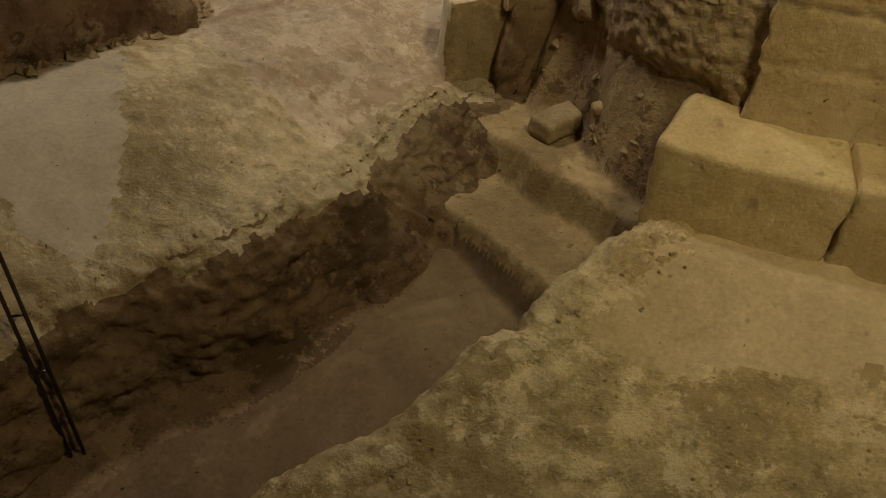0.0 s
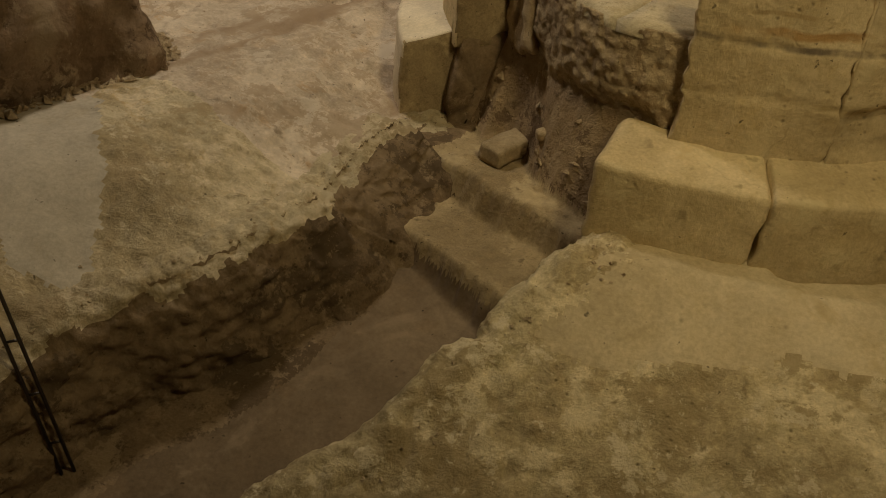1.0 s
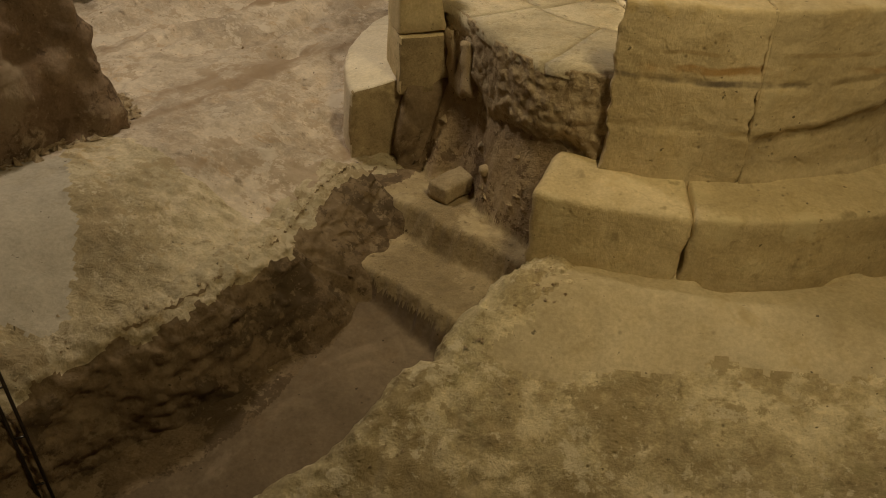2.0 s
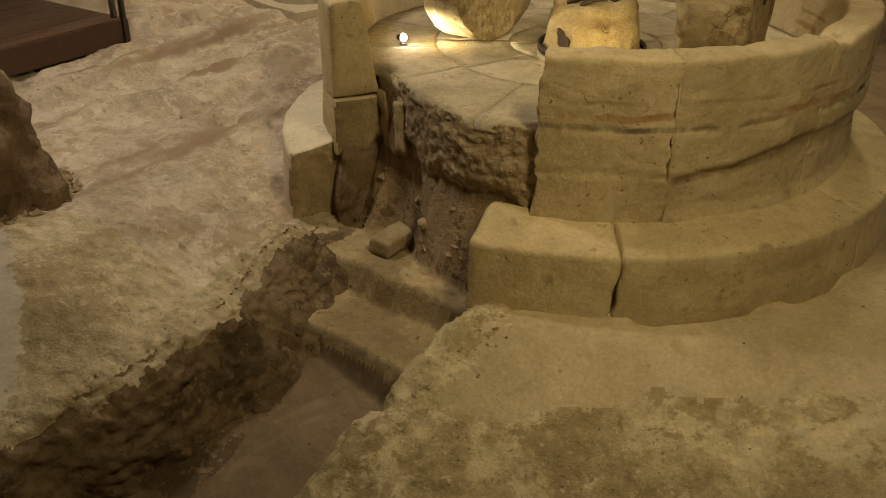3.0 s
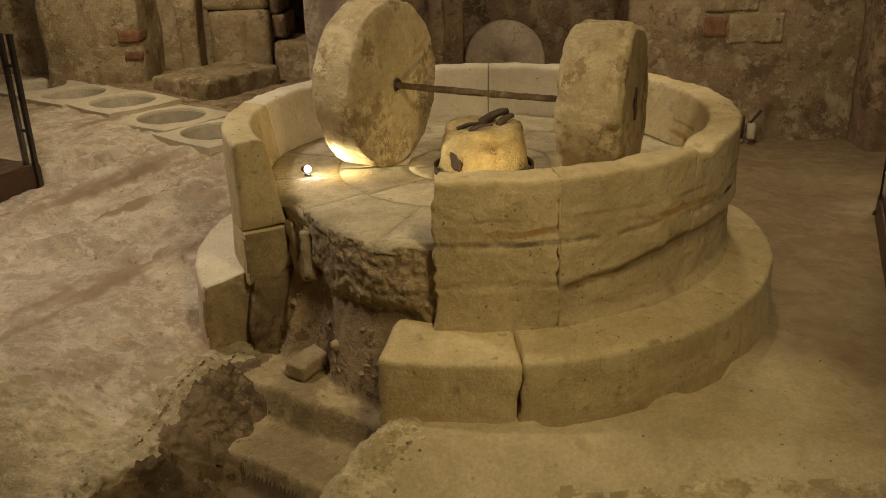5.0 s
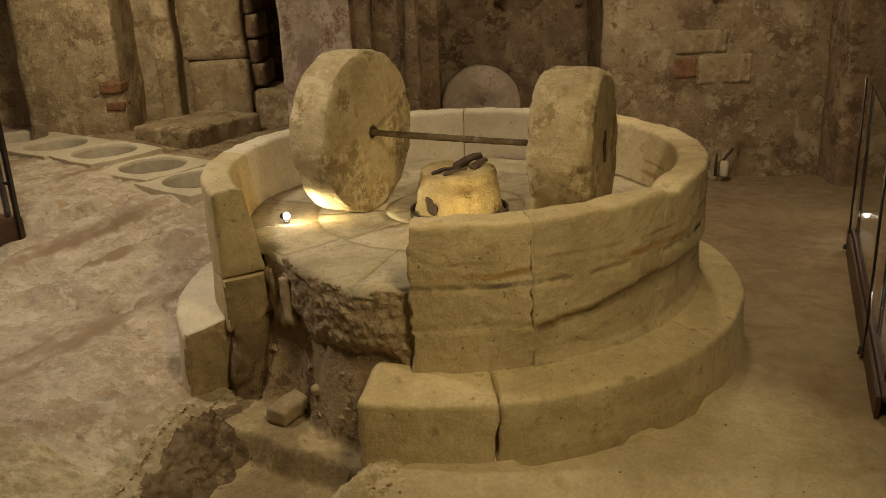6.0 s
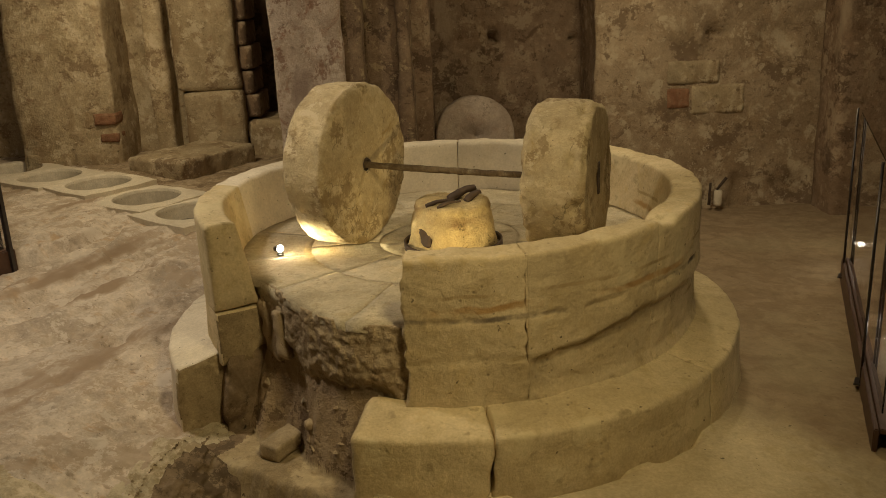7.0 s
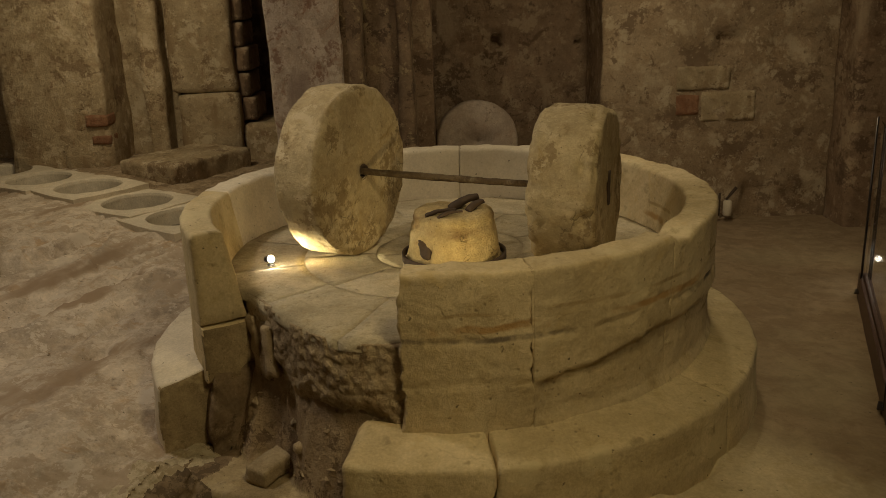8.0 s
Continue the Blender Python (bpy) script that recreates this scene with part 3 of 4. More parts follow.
def trench_side(line, top, into, lip_depth, label, seed, crust, push):
    """A broken rock face along a line: from the top surface over a crumbled lip down to the trench floor. into: +1 if the trench lies right of the line."""
    pts = resample(line, 0.016)
    verts, faces, kinds = [], [], []
    depth = 56
    for i, (x, y) in enumerate(pts):
        a, b = pts[max(0, i - 3)], pts[min(len(pts) - 1, i + 3)]
        t = Vector((b[0] - a[0], b[1] - a[1])).normalized()
        nrm = Vector((t.y, -t.x)) * into
        zt = top(x, y)
        batter = (0.07 + 0.33 * sstep(-2.75, -1.8, y)) if crust == CRUST else 0.11
        zf = pit_height(x + nrm.x * (batter + 0.06), y + nrm.y * (batter + 0.06)) - 0.05
        for j in range(depth + 1):
            f = j / depth
            if f < 0.28:
                q = f / 0.28
                off = -0.30 + 0.27 * q
                tx, ty = x + nrm.x * (off + push), y + nrm.y * (off + push)
                z = top(tx, ty) + relief(tx, ty, 9 if crust == CRUST else 5) + 0.008 * sstep(0.2, 0.6, q) - 0.03 * (1 - sstep(0, 0.4, q)) - 0.03 * sstep(0.75, 1.0, q)
            else:
                q = (f - 0.28) / 0.72
                off = -0.03 + 0.05 * sstep(0, 0.15, q) + batter * q ** 1.2
                z = zt - 0.018 + (zf - zt) * q
            off += push
            px, py = x + nrm.x * off, y + nrm.y * off
            w = 0.034 * fbm(px * 4 + seed, py * 4, z * 6, 4) + 0.020 * fbm(px * 13, py * 13 + seed, z * 17, 3) - 0.030 * max(0.0, fbm(px * 24, py * 24, z * 30 + seed, 2) - 0.25)
            lipw = sstep(0.16, 0.30, f)
            px, py = px + nrm.x * w * lipw, py + nrm.y * w * lipw
            z += (0.022 * fbm(px * 9, py * 9, seed, 4) + 0.018 * fbm(px * 24, py * 24, seed, 2)) * sstep(0.05, 0.2, f) * sstep(0.62, 0.36, f)
            verts.append((px, py, z))
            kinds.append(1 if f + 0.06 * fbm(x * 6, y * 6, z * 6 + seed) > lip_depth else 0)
    k = depth + 1
    for i in range(len(pts) - 1):
        for j in range(depth):
            faces.append((i * k + j, i * k + j + 1, (i + 1) * k + j + 1, (i + 1) * k + j))
    me = mesh_of("trench_side", verts, faces)
    ob = part("trench_side", me, crust)
    # below the lip this darker tone puts the shade into the rock's colour
    me.materials.append(SHADED_EARTH)
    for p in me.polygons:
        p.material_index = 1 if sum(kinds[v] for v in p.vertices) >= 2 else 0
    return tagged(ob, label, "rock face", kind="structure")


build_ground()
trench_side(LEFT_EDGE[:-1], lambda x, y: platform_height(x, y, max(0.0, -side(LEFT_EDGE, x, y)[0]), side(LEFT_EDGE, x, y)[1]), 1, 0.325, "crumbling rock face along the dark trench", 3.0, CRUST, 0.0)
trench_side(RIGHT_EDGE, slope_height, 1, 0.44, "broken sloping rock edge above the trench", 9.0, ROUGH, 0.045)

# ---- the mill: bench, parapet, basin, core ----
def thing(name, label, category, group=""):
    return tagged(new(name), label, category, group)


def broken_end(me, end, within):
    """Browner broken stone on the faces that look out of the gap."""
    me.materials.append(TREAD)
    a = radians(end + 90)
    out_of = Vector((math.cos(a), math.sin(a), 0))
    for p in me.polygons:
        az = math.degrees(math.atan2(p.center.y, p.center.x)) % 360
        if end - az < within and p.normal.dot(out_of) > 0.5 and abs(p.normal.z) < 0.6:
            p.material_index = 1


bench = thing("stone_bench", "low round limestone step with a dark crack round the mill", "bench")
BENCH = [(1.72, -0.30), (2.11, -0.30), (2.105, 0.0), (2.095, 0.12), (2.088, 0.302, 0.03), (1.95, 0.325), (1.72, 0.375)]
for a0, a1, sk0, sk1 in ((-106.5, -85.36, 0, 2.0), (-84.80, -41, 2.0, 0), (-40.96, 2, 0, 0), (2.04, 46, 0, 0), (46.04, 92, 0, 0), (92.04, 134, 0, 0), (134.04, 173, 0, 0), (173.04, 208.5, 0, 0)):
    me = ring_block("block", BENCH, a0, a1, 0.02 if a0 in (-106.5, 173.04) else 0.004, 0.014, 4.0, 0.0, sk0, sk1, ragged=0.7 if a0 < -80 else 0.1)
    # western blocks get the paler stone for the white lamplight on them
    part("block", me, LIME_PALE if a0 > 92 else LIME, bench)
    if a0 > 170:
        broken_end(me, 208.5, 2.2)

parapet = thing("mill_parapet", "round limestone mill wall of worn slabs, broken open beside the pit", "mill wall")
J = 0.003


def slab_wear(az, z, worn):
    """How far the outer face of the mill wall is worn back, in metres."""
    # long broken gouges along the bed of the stone
    along = fbm(az * 0.10, 0.4, 2.2)
    bed = 0.875 + 0.012 * fbm(az * 0.2, 5.0, 0.0)
    d = 0.011 * sstep(-0.05, 0.22, along) * sstep(0.020, 0.006, abs(z - bed))
    d += 0.006 * sstep(0.05, 0.3, fbm(az * 0.12, 8.4, 1.0)) * sstep(0.035, 0.006, abs(z - bed - 0.065))
    # scattered pits
    pit = fbm(az * 0.55, z * 17, 3.7, 2)
    d += 0.016 * sstep(0.62, 0.86, pit)
    # the lower course of the older slabs stands back under a worn lip
    if worn:
        lip_z = 0.61 + 0.13 * sstep(-76, -46, az) + 0.018 * fbm(az * 0.15, 1.0, 3.0)
        d += 0.040 * sstep(lip_z + 0.03, lip_z - 0.025, z) * sstep(-77.5, -73.5, az)
        d -= 0.030 * sstep(0.44, 0.34, z) * sstep(-77.5, -73.5, az)
    elif az < -76:
        d += 0.005 * sstep(0.03, 0.006, abs(z - 0.635 - 0.02 * fbm(az * 0.2, 2.0, 2.0)))
    return d


def slab(a0, a1, z0, z1, worn, free):
    """One upright slab of the mill wall, its face worn along the beds."""
    crown = z1 > 1.2
    prof = [(1.46 + 0.10 * (z0 - 0.28), z0, J), (1.802, z0, J), (1.80, z1, 0.03 if crown else J), (1.60 if crown else 1.50, z1, 0.03 if crown else J)]
    near = -100 < a0 < -5
    me = ring_block("slab", prof, a0, a1, 0.012 if free else J, 0.0, 4.5, 0.0, ragged=free, cell=0.017 if near else 0.04)
    for v in me.vertices:
        r, az = math.hypot(v.co.x, v.co.y), math.degrees(math.atan2(v.co.y, v.co.x))
        if r > 1.70 and near:
            k = 1 - slab_wear(az, v.co.z, worn) / r
            v.co.x, v.co.y = v.co.x * k, v.co.y * k
        # a broken dip in the crown past the joint
        if crown and v.co.z > 1.1:
            v.co.z -= (0.035 * sstep(-46.5, -44, az) * sstep(-37, -41, az) + 0.012 * fbm(az * 0.14, r * 3, 6.0)) * sstep(1.1, 1.25, v.co.z)
    me.update()
    roughen(me, 0.009, 3.6, 0.0)
    roughen(me, 0.003, 21, 2.0, 2)
    part("slab", me, SLAB if near else LIME_PALE if 40 < a0 < 170 else LIME, parapet)
    if z1 < 0.7:
        broken_end(me, a1, 2.5)


for i, (a0, a1) in enumerate(((-98.6, -76.46), (-76.43, -46.1), (-46.06, -6), (-5.97, 40), (40.03, 86), (86.03, 136), (136.03, 171))):
    slab(a0, a1, 0.28, 1.25, i in (1, 2), 1.4 if i == 0 else 0.0)
for az in (-76.445, -46.08):
    part("mortar", ring_block("mortar", [(1.62, 0.40), (1.752, 0.40), (1.752, 0.79), (1.62, 0.79)], az - 0.3, az + 0.3, 0.004, 0.0), SLAB, parapet, "pale mortar in the upright joint")
    part("mortar", ring_block("mortar", [(1.62, 0.80), (1.796, 0.80), (1.796, 1.235), (1.62, 1.235)], az - 0.3, az + 0.3, 0.004, 0.0), SLAB, parapet, "pale mortar in the upright joint")
slab(171.05, 210.8, 0.66, 1.25, False, 0.5)
slab(171.05, 211.2, 0.28, 0.652, False, 0.7)

basin = thing("mill_basin", "paved round basin floor of pale stone slabs on rubble", "mill basin")


def lip(az):
    """Outer edge of the paving, by azimuth."""
    ins = sstep(-152, -146, az) * sstep(-96, -101, az)
    return 1.535 + ins * (core_radius(az) - 0.025 - 1.535)


def paving_piece(r0, r1, a0, a1, outer=False):
    """One flat slab of the basin floor."""
    na, nr = max(3, int((a1 - a0) * math.pi / 180 * (r0 + (1.6 if outer else r1)) / 2 / 0.05)), 8
    verts, faces = [], []
    for j in range(nr + 1):
        for i in range(na + 1):
            f, g = j / nr, i / na
            edge = j in (0, nr) or i in (0, na)
            rr1 = lip(a0 + (a1 - a0) * g) if outer else r1
            gap = 0.0015
            r = (r0 + gap) + (rr1 - r0 - 2 * gap) * f
            if outer and j == nr:
                r += 0.035 * fbm((a0 + (a1 - a0) * g) * 0.12, 0.5, 0.1) * (-150 < a0 < -96)
            da = math.degrees(gap / max(r, 0.1))
            a = math.radians(a0 + da + (a1 - a0 - 2 * da) * g)
            x, y = r * math.cos(a), r * math.sin(a)
            verts.append((x, y, 0.832 + 0.010 * fbm(x * 3, y * 3, 2) + 0.003 * fbm(x * 15, y * 15, 1) - (0.0015 if edge else 0)))
    k = na + 1
    for j in range(nr):
        for i in range(na):
            faces.append((j * k + i, j * k + i + 1, (j + 1) * k + i + 1, (j + 1) * k + i))
    base = len(verts)
    rim = [i for i in range(k)] + [j * k + na for j in range(1, nr + 1)] + [nr * k + i for i in range(na - 1, -1, -1)] + [j * k for j in range(nr - 1, 0, -1)]
    verts += [(verts[q][0], verts[q][1], 0.775) for q in rim]
    m = len(rim)
    faces += [(rim[q], rim[(q + 1) % m], base + (q + 1) % m, base + q) for q in range(m)]
    return mesh_of("paving_slab", verts, faces)


for r0, r1, count, turn in ((0.03, 0.52, 6, 10), (0.52, 1.02, 9, 4), (1.02, 1.53, 13, -14)):
    for i in range(count):
        a0 = -180 + turn + 360 * i / count
        part("paving_slab", paving_piece(r0, r1, a0, a0 + 360 / count, r0 > 1), PAVING, basin)
part("bed", lathe("bed", [(0.02, 0.70), (1.49, 0.70), (1.49, 0.822), (0.02, 0.822)], 72), PAVING, basin, "dark joint filling under the slabs")


def build_core():
    """The broken rubble face under the paving."""
    verts, faces = [], []
    n, m = 230, 96
    for j in range(m + 1):
        z = 0.828 - 0.98 * j / m
        for i in range(n + 1):
            a = -156 + 64 * i / n
            r = core_radius(a) - 0.01 - 0.07 * sstep(0.50, 0.34, z + 0.05 * fbm(a * 0.1, 0.2, 4.0)) * sstep(-99, -108, a)
            t = math.radians(a)
            px, py = r * math.cos(t), r * math.sin(t)
            near_stone = noise.voronoi((px * 17, py * 17, z * 17))[0][0]
            r += 0.018 * fbm(a * 0.13, z * 6, 0.7) + 0.022 * (0.45 - near_stone) + 0.006 * fbm(a * 0.8, z * 40, 1.7, 2) - 0.006
            verts.append((r * math.cos(t), r * math.sin(t), z))
    for j in range(m):
        for i in range(n):
            faces.append((j * (n + 1) + i, j * (n + 1) + i + 1, (j + 1) * (n + 1) + i + 1, (j + 1) * (n + 1) + i))
    back = len(verts)
    for i in range(n + 1):
        a = math.radians(-156 + 64 * i / n)
        verts.append((1.15 * math.cos(a), 1.15 * math.sin(a), 0.80))
    for i in range(n):
        faces.append((i, i + 1, back + i + 1, back + i))
    return mesh_of("core", verts, faces)


part("rubble_core", build_core(), RUBBLE, basin, "broken brown rubble face under the paving")
rnd = random.Random(4)
for az, r, z, h, lean, w in ((-145.5, 1.47, 0.34, 0.36, 9, 0.15), (-140.5, 1.50, 0.34, 0.38, -10, 0.13), (-135.8, 1.52, 0.38, 0.33, 6, 0.12)):
    ob = part("rubble_stone", block("rubble_stone", 0.06, w, h, 0.025, 0.02, 9, az, 0.03, 0.30), RUBBLE, basin)
    ob.location, ob.rotation_euler = (r * math.cos(radians(az)), r * math.sin(radians(az)), z), (radians(lean), radians(lean * 0.4), radians(az))

bank = [(1.38, -0.45), (1.86, -0.45), (1.80, 0.0), (1.77, 0.33), (1.42, 0.36)]
tagged(part("earth_bank", ring_block("earth_bank", bank, -148.5, -215, 0.04, 0.035, 5, 3.0, ragged=1.5), SHADED_EARTH), "brown earth bank under the mill wall", "earth", kind="structure")
tagged(part("earth_bank", ring_block("earth_bank", bank, -96, -60, 0.04, 0.03, 5, 5.0, ragged=1.5), SHADED_EARTH), "brown earth bank under the mill wall", "earth", kind="structure")

# ---- millstones ----
YAW = math.radians(-20)
AX = Vector((math.cos(YAW), math.sin(YAW), 0))


def wheel(name, label, centre, radius, thick, seed, chips, yaw):
    """A millstone on edge; centre: the middle of the stone."""
    prof = []

    def seg(a, b, k):
        prof.extend((a[0] + (b[0] - a[0]) * i / k, a[1] + (b[1] - a[1]) * i / k) for i in range(k))

    h, e, c = thick / 2, 0.05, 0.03
    seg((e, -h * 0.97), (radius - c, -h), 18)
    seg((radius - c, -h), (radius, -h + c), 3)
    seg((radius, -h + c), (radius, h - c), 14)
    seg((radius, h - c), (radius - c, h), 3)
    seg((radius - c, h), (e, h * 0.97), 18)
    seg((e, h * 0.97), (e, -h * 0.97), 6)
    me = lathe(name, prof, 128)
    for v in me.vertices:
        r = math.hypot(v.co.x, v.co.y)
        if r < 0.06:
            continue
        n = fbm(v.co.x * 7 + seed, v.co.y * 7, v.co.z * 7)
        edge = sstep(radius - 0.09, radius, r) * sstep(h - 0.10, h, abs(v.co.z) + 0.05)
        cut = 1 - chips * max(0.0, n + 0.05) * edge / radius
        v.co.x, v.co.y = v.co.x * cut, v.co.y * cut
        v.co.z *= 1 - 0.25 * chips * max(0.0, n) * edge / h
    me.update()
    roughen(me, 0.006, 2.6, seed)
    roughen(me, 0.0035, 17, seed)
    ob = part(name, me, WHEEL)
    ob.matrix_world = Matrix.Translation(centre) @ Matrix.Rotation(yaw, 4, "Z") @ Matrix.Rotation(math.pi / 2, 4, "Y")
    return tagged(ob, label, "millstone", "pair of running millstones")


AX1 = Vector((math.cos(radians(-27)), math.sin(radians(-27)), 0))
hub = Vector((-0.57, -0.02, 1.42))
w1 = wheel("millstone", "large upright limestone millstone with a rusty eye, lit from below", hub - AX1 * 0.165, 0.59, 0.33, 3.0, 0.03, radians(-27))
out = Vector((1.03, -0.50, 1.355))
w2 = wheel("millstone", "upright limestone millstone with ragged edge and dark slot", out - AX * 0.21, 0.525, 0.42, 8.0, 0.08, YAW)
pl = part("eye_lining", lathe("eye_lining", [(0.03, 0.0), (0.058, 0.0), (0.066, 0.012), (0.05, 0.024), (0.03, 0.02)], 28, 0.012, 14, 1.0), IRON, w1, "rust-dark lining of the eye")
pl.matrix_local = pose(0.01, 0, 0.142)
# a proud dark strip in place of a cut; its colour is the slot's shade
pl = part("slot", block("slot", 0.22, 0.045, 0.02, 0.008, 0.003, 20, 1.0, 0.02), IRON, w2, "dark strip for the shade in a narrow slot")
pl.matrix_local = pose(0, 0, 0.196)
axle = part("mill_axle", roughen(rod("mill_axle", hub - AX * 0.06, out - AX * 0.15, 0.024, 0.021, 10, 0.010, 40), 0.006, 14), TIMBER)
tagged(axle, "thin dark wooden axle joining the two millstones", "axle")

# ---- the stump in the middle ----
stump = thing("pivot_stump", "squat worn pivot block with iron scraps on top", "pivot block")
stump.location = (0.03, -0.36, 0.83)
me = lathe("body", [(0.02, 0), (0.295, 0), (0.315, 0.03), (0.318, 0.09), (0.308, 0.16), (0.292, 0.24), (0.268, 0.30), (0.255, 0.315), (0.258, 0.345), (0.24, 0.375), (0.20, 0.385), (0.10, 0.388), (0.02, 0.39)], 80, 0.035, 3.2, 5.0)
for v in me.vertices:
    a = math.atan2(v.co.y, v.co.x)
    d = math.hypot((a + 2.3) * 0.3, v.co.z - 0.17)
    k = 1 - 0.16 * sstep(0.085, 0.045, d)
    v.co.x, v.co.y = v.co.x * k, v.co.y * k
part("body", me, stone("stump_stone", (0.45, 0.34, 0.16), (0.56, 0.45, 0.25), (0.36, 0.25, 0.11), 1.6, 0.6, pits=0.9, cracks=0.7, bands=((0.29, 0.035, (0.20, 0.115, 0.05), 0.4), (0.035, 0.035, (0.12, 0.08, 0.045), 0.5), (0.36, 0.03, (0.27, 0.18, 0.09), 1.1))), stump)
# dark block set in the dent stands for the shade inside it
shade_block = part("rot_hole", block("rot_hole", 0.05, 0.10, 0.14, 0.022, 0.02, 12, 4.0, 0.012), IRON, stump, "dark block for the shade inside the hollow")
shade_block.matrix_local = pose(-0.185, -0.20, 0.11, 0, 8, 47)
part("hoop", lathe("hoop", [(0.333, 0.055), (0.348, 0.055), (0.348, 0.10), (0.333, 0.10)], 56), IRON, stump, "dark iron hoop round the foot")
part("hoop", lathe("hoop", [(0.33, 0.0), (0.345, 0.0), (0.345, 0.045), (0.33, 0.045)], 56), LIME_PALE, stump, "pale rim band")
for a, b, r in (((-0.02, -0.02, 0.385), (0.17, 0.02, 0.46), 0.035), ((0.10, -0.10, 0.385), (0.20, -0.04, 0.44), 0.03), ((-0.18, -0.12, 0.37), (0.02, -0.12, 0.41), 0.018), ((-0.10, -0.20, 0.375), (0.06, -0.16, 0.41), 0.016)):
    part("iron_scrap", roughen(rod("iron_scrap", a, b, r, r * 0.6, 8, -0.015, 10), 0.008, 18), IRON, stump, "rusty iron scrap")

# ---- pit stone and fallen chips ----
ps = part("loose_stone", block("loose_stone", 0.33, 0.165, 0.11, 0.015, 0.010, 8, 2.0, 0.025), MASONRY)
ps.matrix_world = pose(-1.13, -1.165, -0.215, 2, -2, 58)
tagged(ps, "loose squared stone lying on the earth step", "stone")
cob = part("cobble", block("cobble", 0.09, 0.07, 0.07, 0.03, 0.008, 12, 2.0, 0.015), RUBBLE)
cob.matrix_world = pose(-0.93, -1.325, ground_height(-0.93, -1.325)[0] - 0.02, 10, 0, 40)
tagged(cob, "small rounded cobble stuck in the rubble", "stone")


def build_chips():
    rng = random.Random(11)
    verts, faces = [], []

    def chip(x, y, z, s):
        base = len(verts)
        p = [Vector((rng.uniform(-1, 1), rng.uniform(-1, 1), rng.uniform(-0.3, 0.7))).normalized() for _ in range(6)]
        q = [Vector((1, 0, 0)), Vector((-1, 0, 0)), Vector((0, 1, 0)), Vector((0, -1, 0)), Vector((0, 0, 0.8)), Vector((0, 0, -0.8))]
        for a, b in zip(q, p):
            w = (a + b * 0.45) * s
            verts.append((x + w.x, y + w.y, z + w.z))
        for f in ((0, 2, 4), (2, 1, 4), (1, 3, 4), (3, 0, 4), (2, 0, 5), (1, 2, 5), (3, 1, 5), (0, 3, 5)):
            faces.append(tuple(base + k for k in f))

    for line, off in ((LEFT_EDGE[3:16], -1), (RIGHT_EDGE[1:15], -1)):
        pts = resample(line, 0.02)
        for _ in range(130):
            x, y = pts[rng.randrange(len(pts))]
            d = abs(rng.gauss(0, 0.11)) + 0.05
            a = rng.uniform(-1.2, 1.2)
            cx, cy = x + (-d if line[0][0] < -1 else d) * math.cos(a), y + d * math.sin(a)
            z, k = ground_height(cx, cy)
            if k != 1:
                chip(cx, cy, z + 0.002, rng.uniform(0.004, 0.012))
    for _ in range(60):
        cx, cy = rng.uniform(-1.9, -0.7), rng.uniform(-2.6, -1.1)
        z, k = ground_height(cx, cy)
        if k == 1:
            chip(cx, cy, z + 0.006, rng.uniform(0.005, 0.014))
    for _ in range(60):
        cx, cy = rng.uniform(-5.0, -2.2), rng.uniform(-2.4, 3.0)
        z, k = ground_height(cx, cy)
        chip(cx, cy, z + 0.002, rng.uniform(0.005, 0.014))
    # rubble at the foot of the rock stub and on the slide under the basin
    foot_line = resample([(-3.62, -2.42), (-3.44, -2.13), (-3.26, -1.80), (-3.08, -1.38), (-3.3, -1.12), (-3.62, -1.02)], 0.02)
    for _ in range(420):
        x, y = foot_line[rng.randrange(len(foot_line))]
        d = abs(rng.gauss(0, 0.09))
        cx, cy = x - d * 0.85 + rng.gauss(0, 0.02), y + d * 0.5 + rng.gauss(0, 0.02)
        chip(cx, cy, ground_height(cx, cy)[0] + 0.004, rng.uniform(0.006, 0.020) + 0.03 * rng.random() ** 5)
    for _ in range(140):
        az, r = radians(rng.uniform(-146, -104)), rng.uniform(1.45, 1.85)
        cx, cy = r * math.cos(az), r * math.sin(az)
        z, k = ground_height(cx, cy)
        if k == 7:
            chip(cx, cy, z - 0.002, rng.uniform(0.006, 0.014) + 0.03 * rng.random() ** 4)
    me = mesh_of("rock_chips", verts, faces, False)
    return tagged(part("rock_chips", me, RUBBLE), "small loose chips of limestone on the floor", "rubble", kind="stuff")


build_chips()

# ---- walls ----
def wall(name, x0, x1, y0, y1, z0, z1, material, label, amp=0.03, freq=1.6, cell=0.10, cat="wall", r=0.05, holes=(), taper=0.0):
    """A thick wall; holes: (x0, x1, z0, z1, depth) pushed into its front."""
    me = block(name, x1 - x0, y1 - y0, z1 - z0, r, amp, freq, x0 + y0, cell, taper)
    cx, cy = (x0 + x1) / 2, (y0 + y1) / 2
    for v in me.vertices:
        x, y, z = v.co.x + cx, v.co.y + cy, v.co.z + z0
        if y < y0 + 0.15:
            for hx0, hx1, hz0, hz1, dep in holes:
                if hx0 < x < hx1 and hz0 < z < hz1:
                    v.co.y += dep
    ob = part(name, me, material)
    ob.location = (cx, cy, z0)
    return tagged(ob, label, cat, kind="structure")


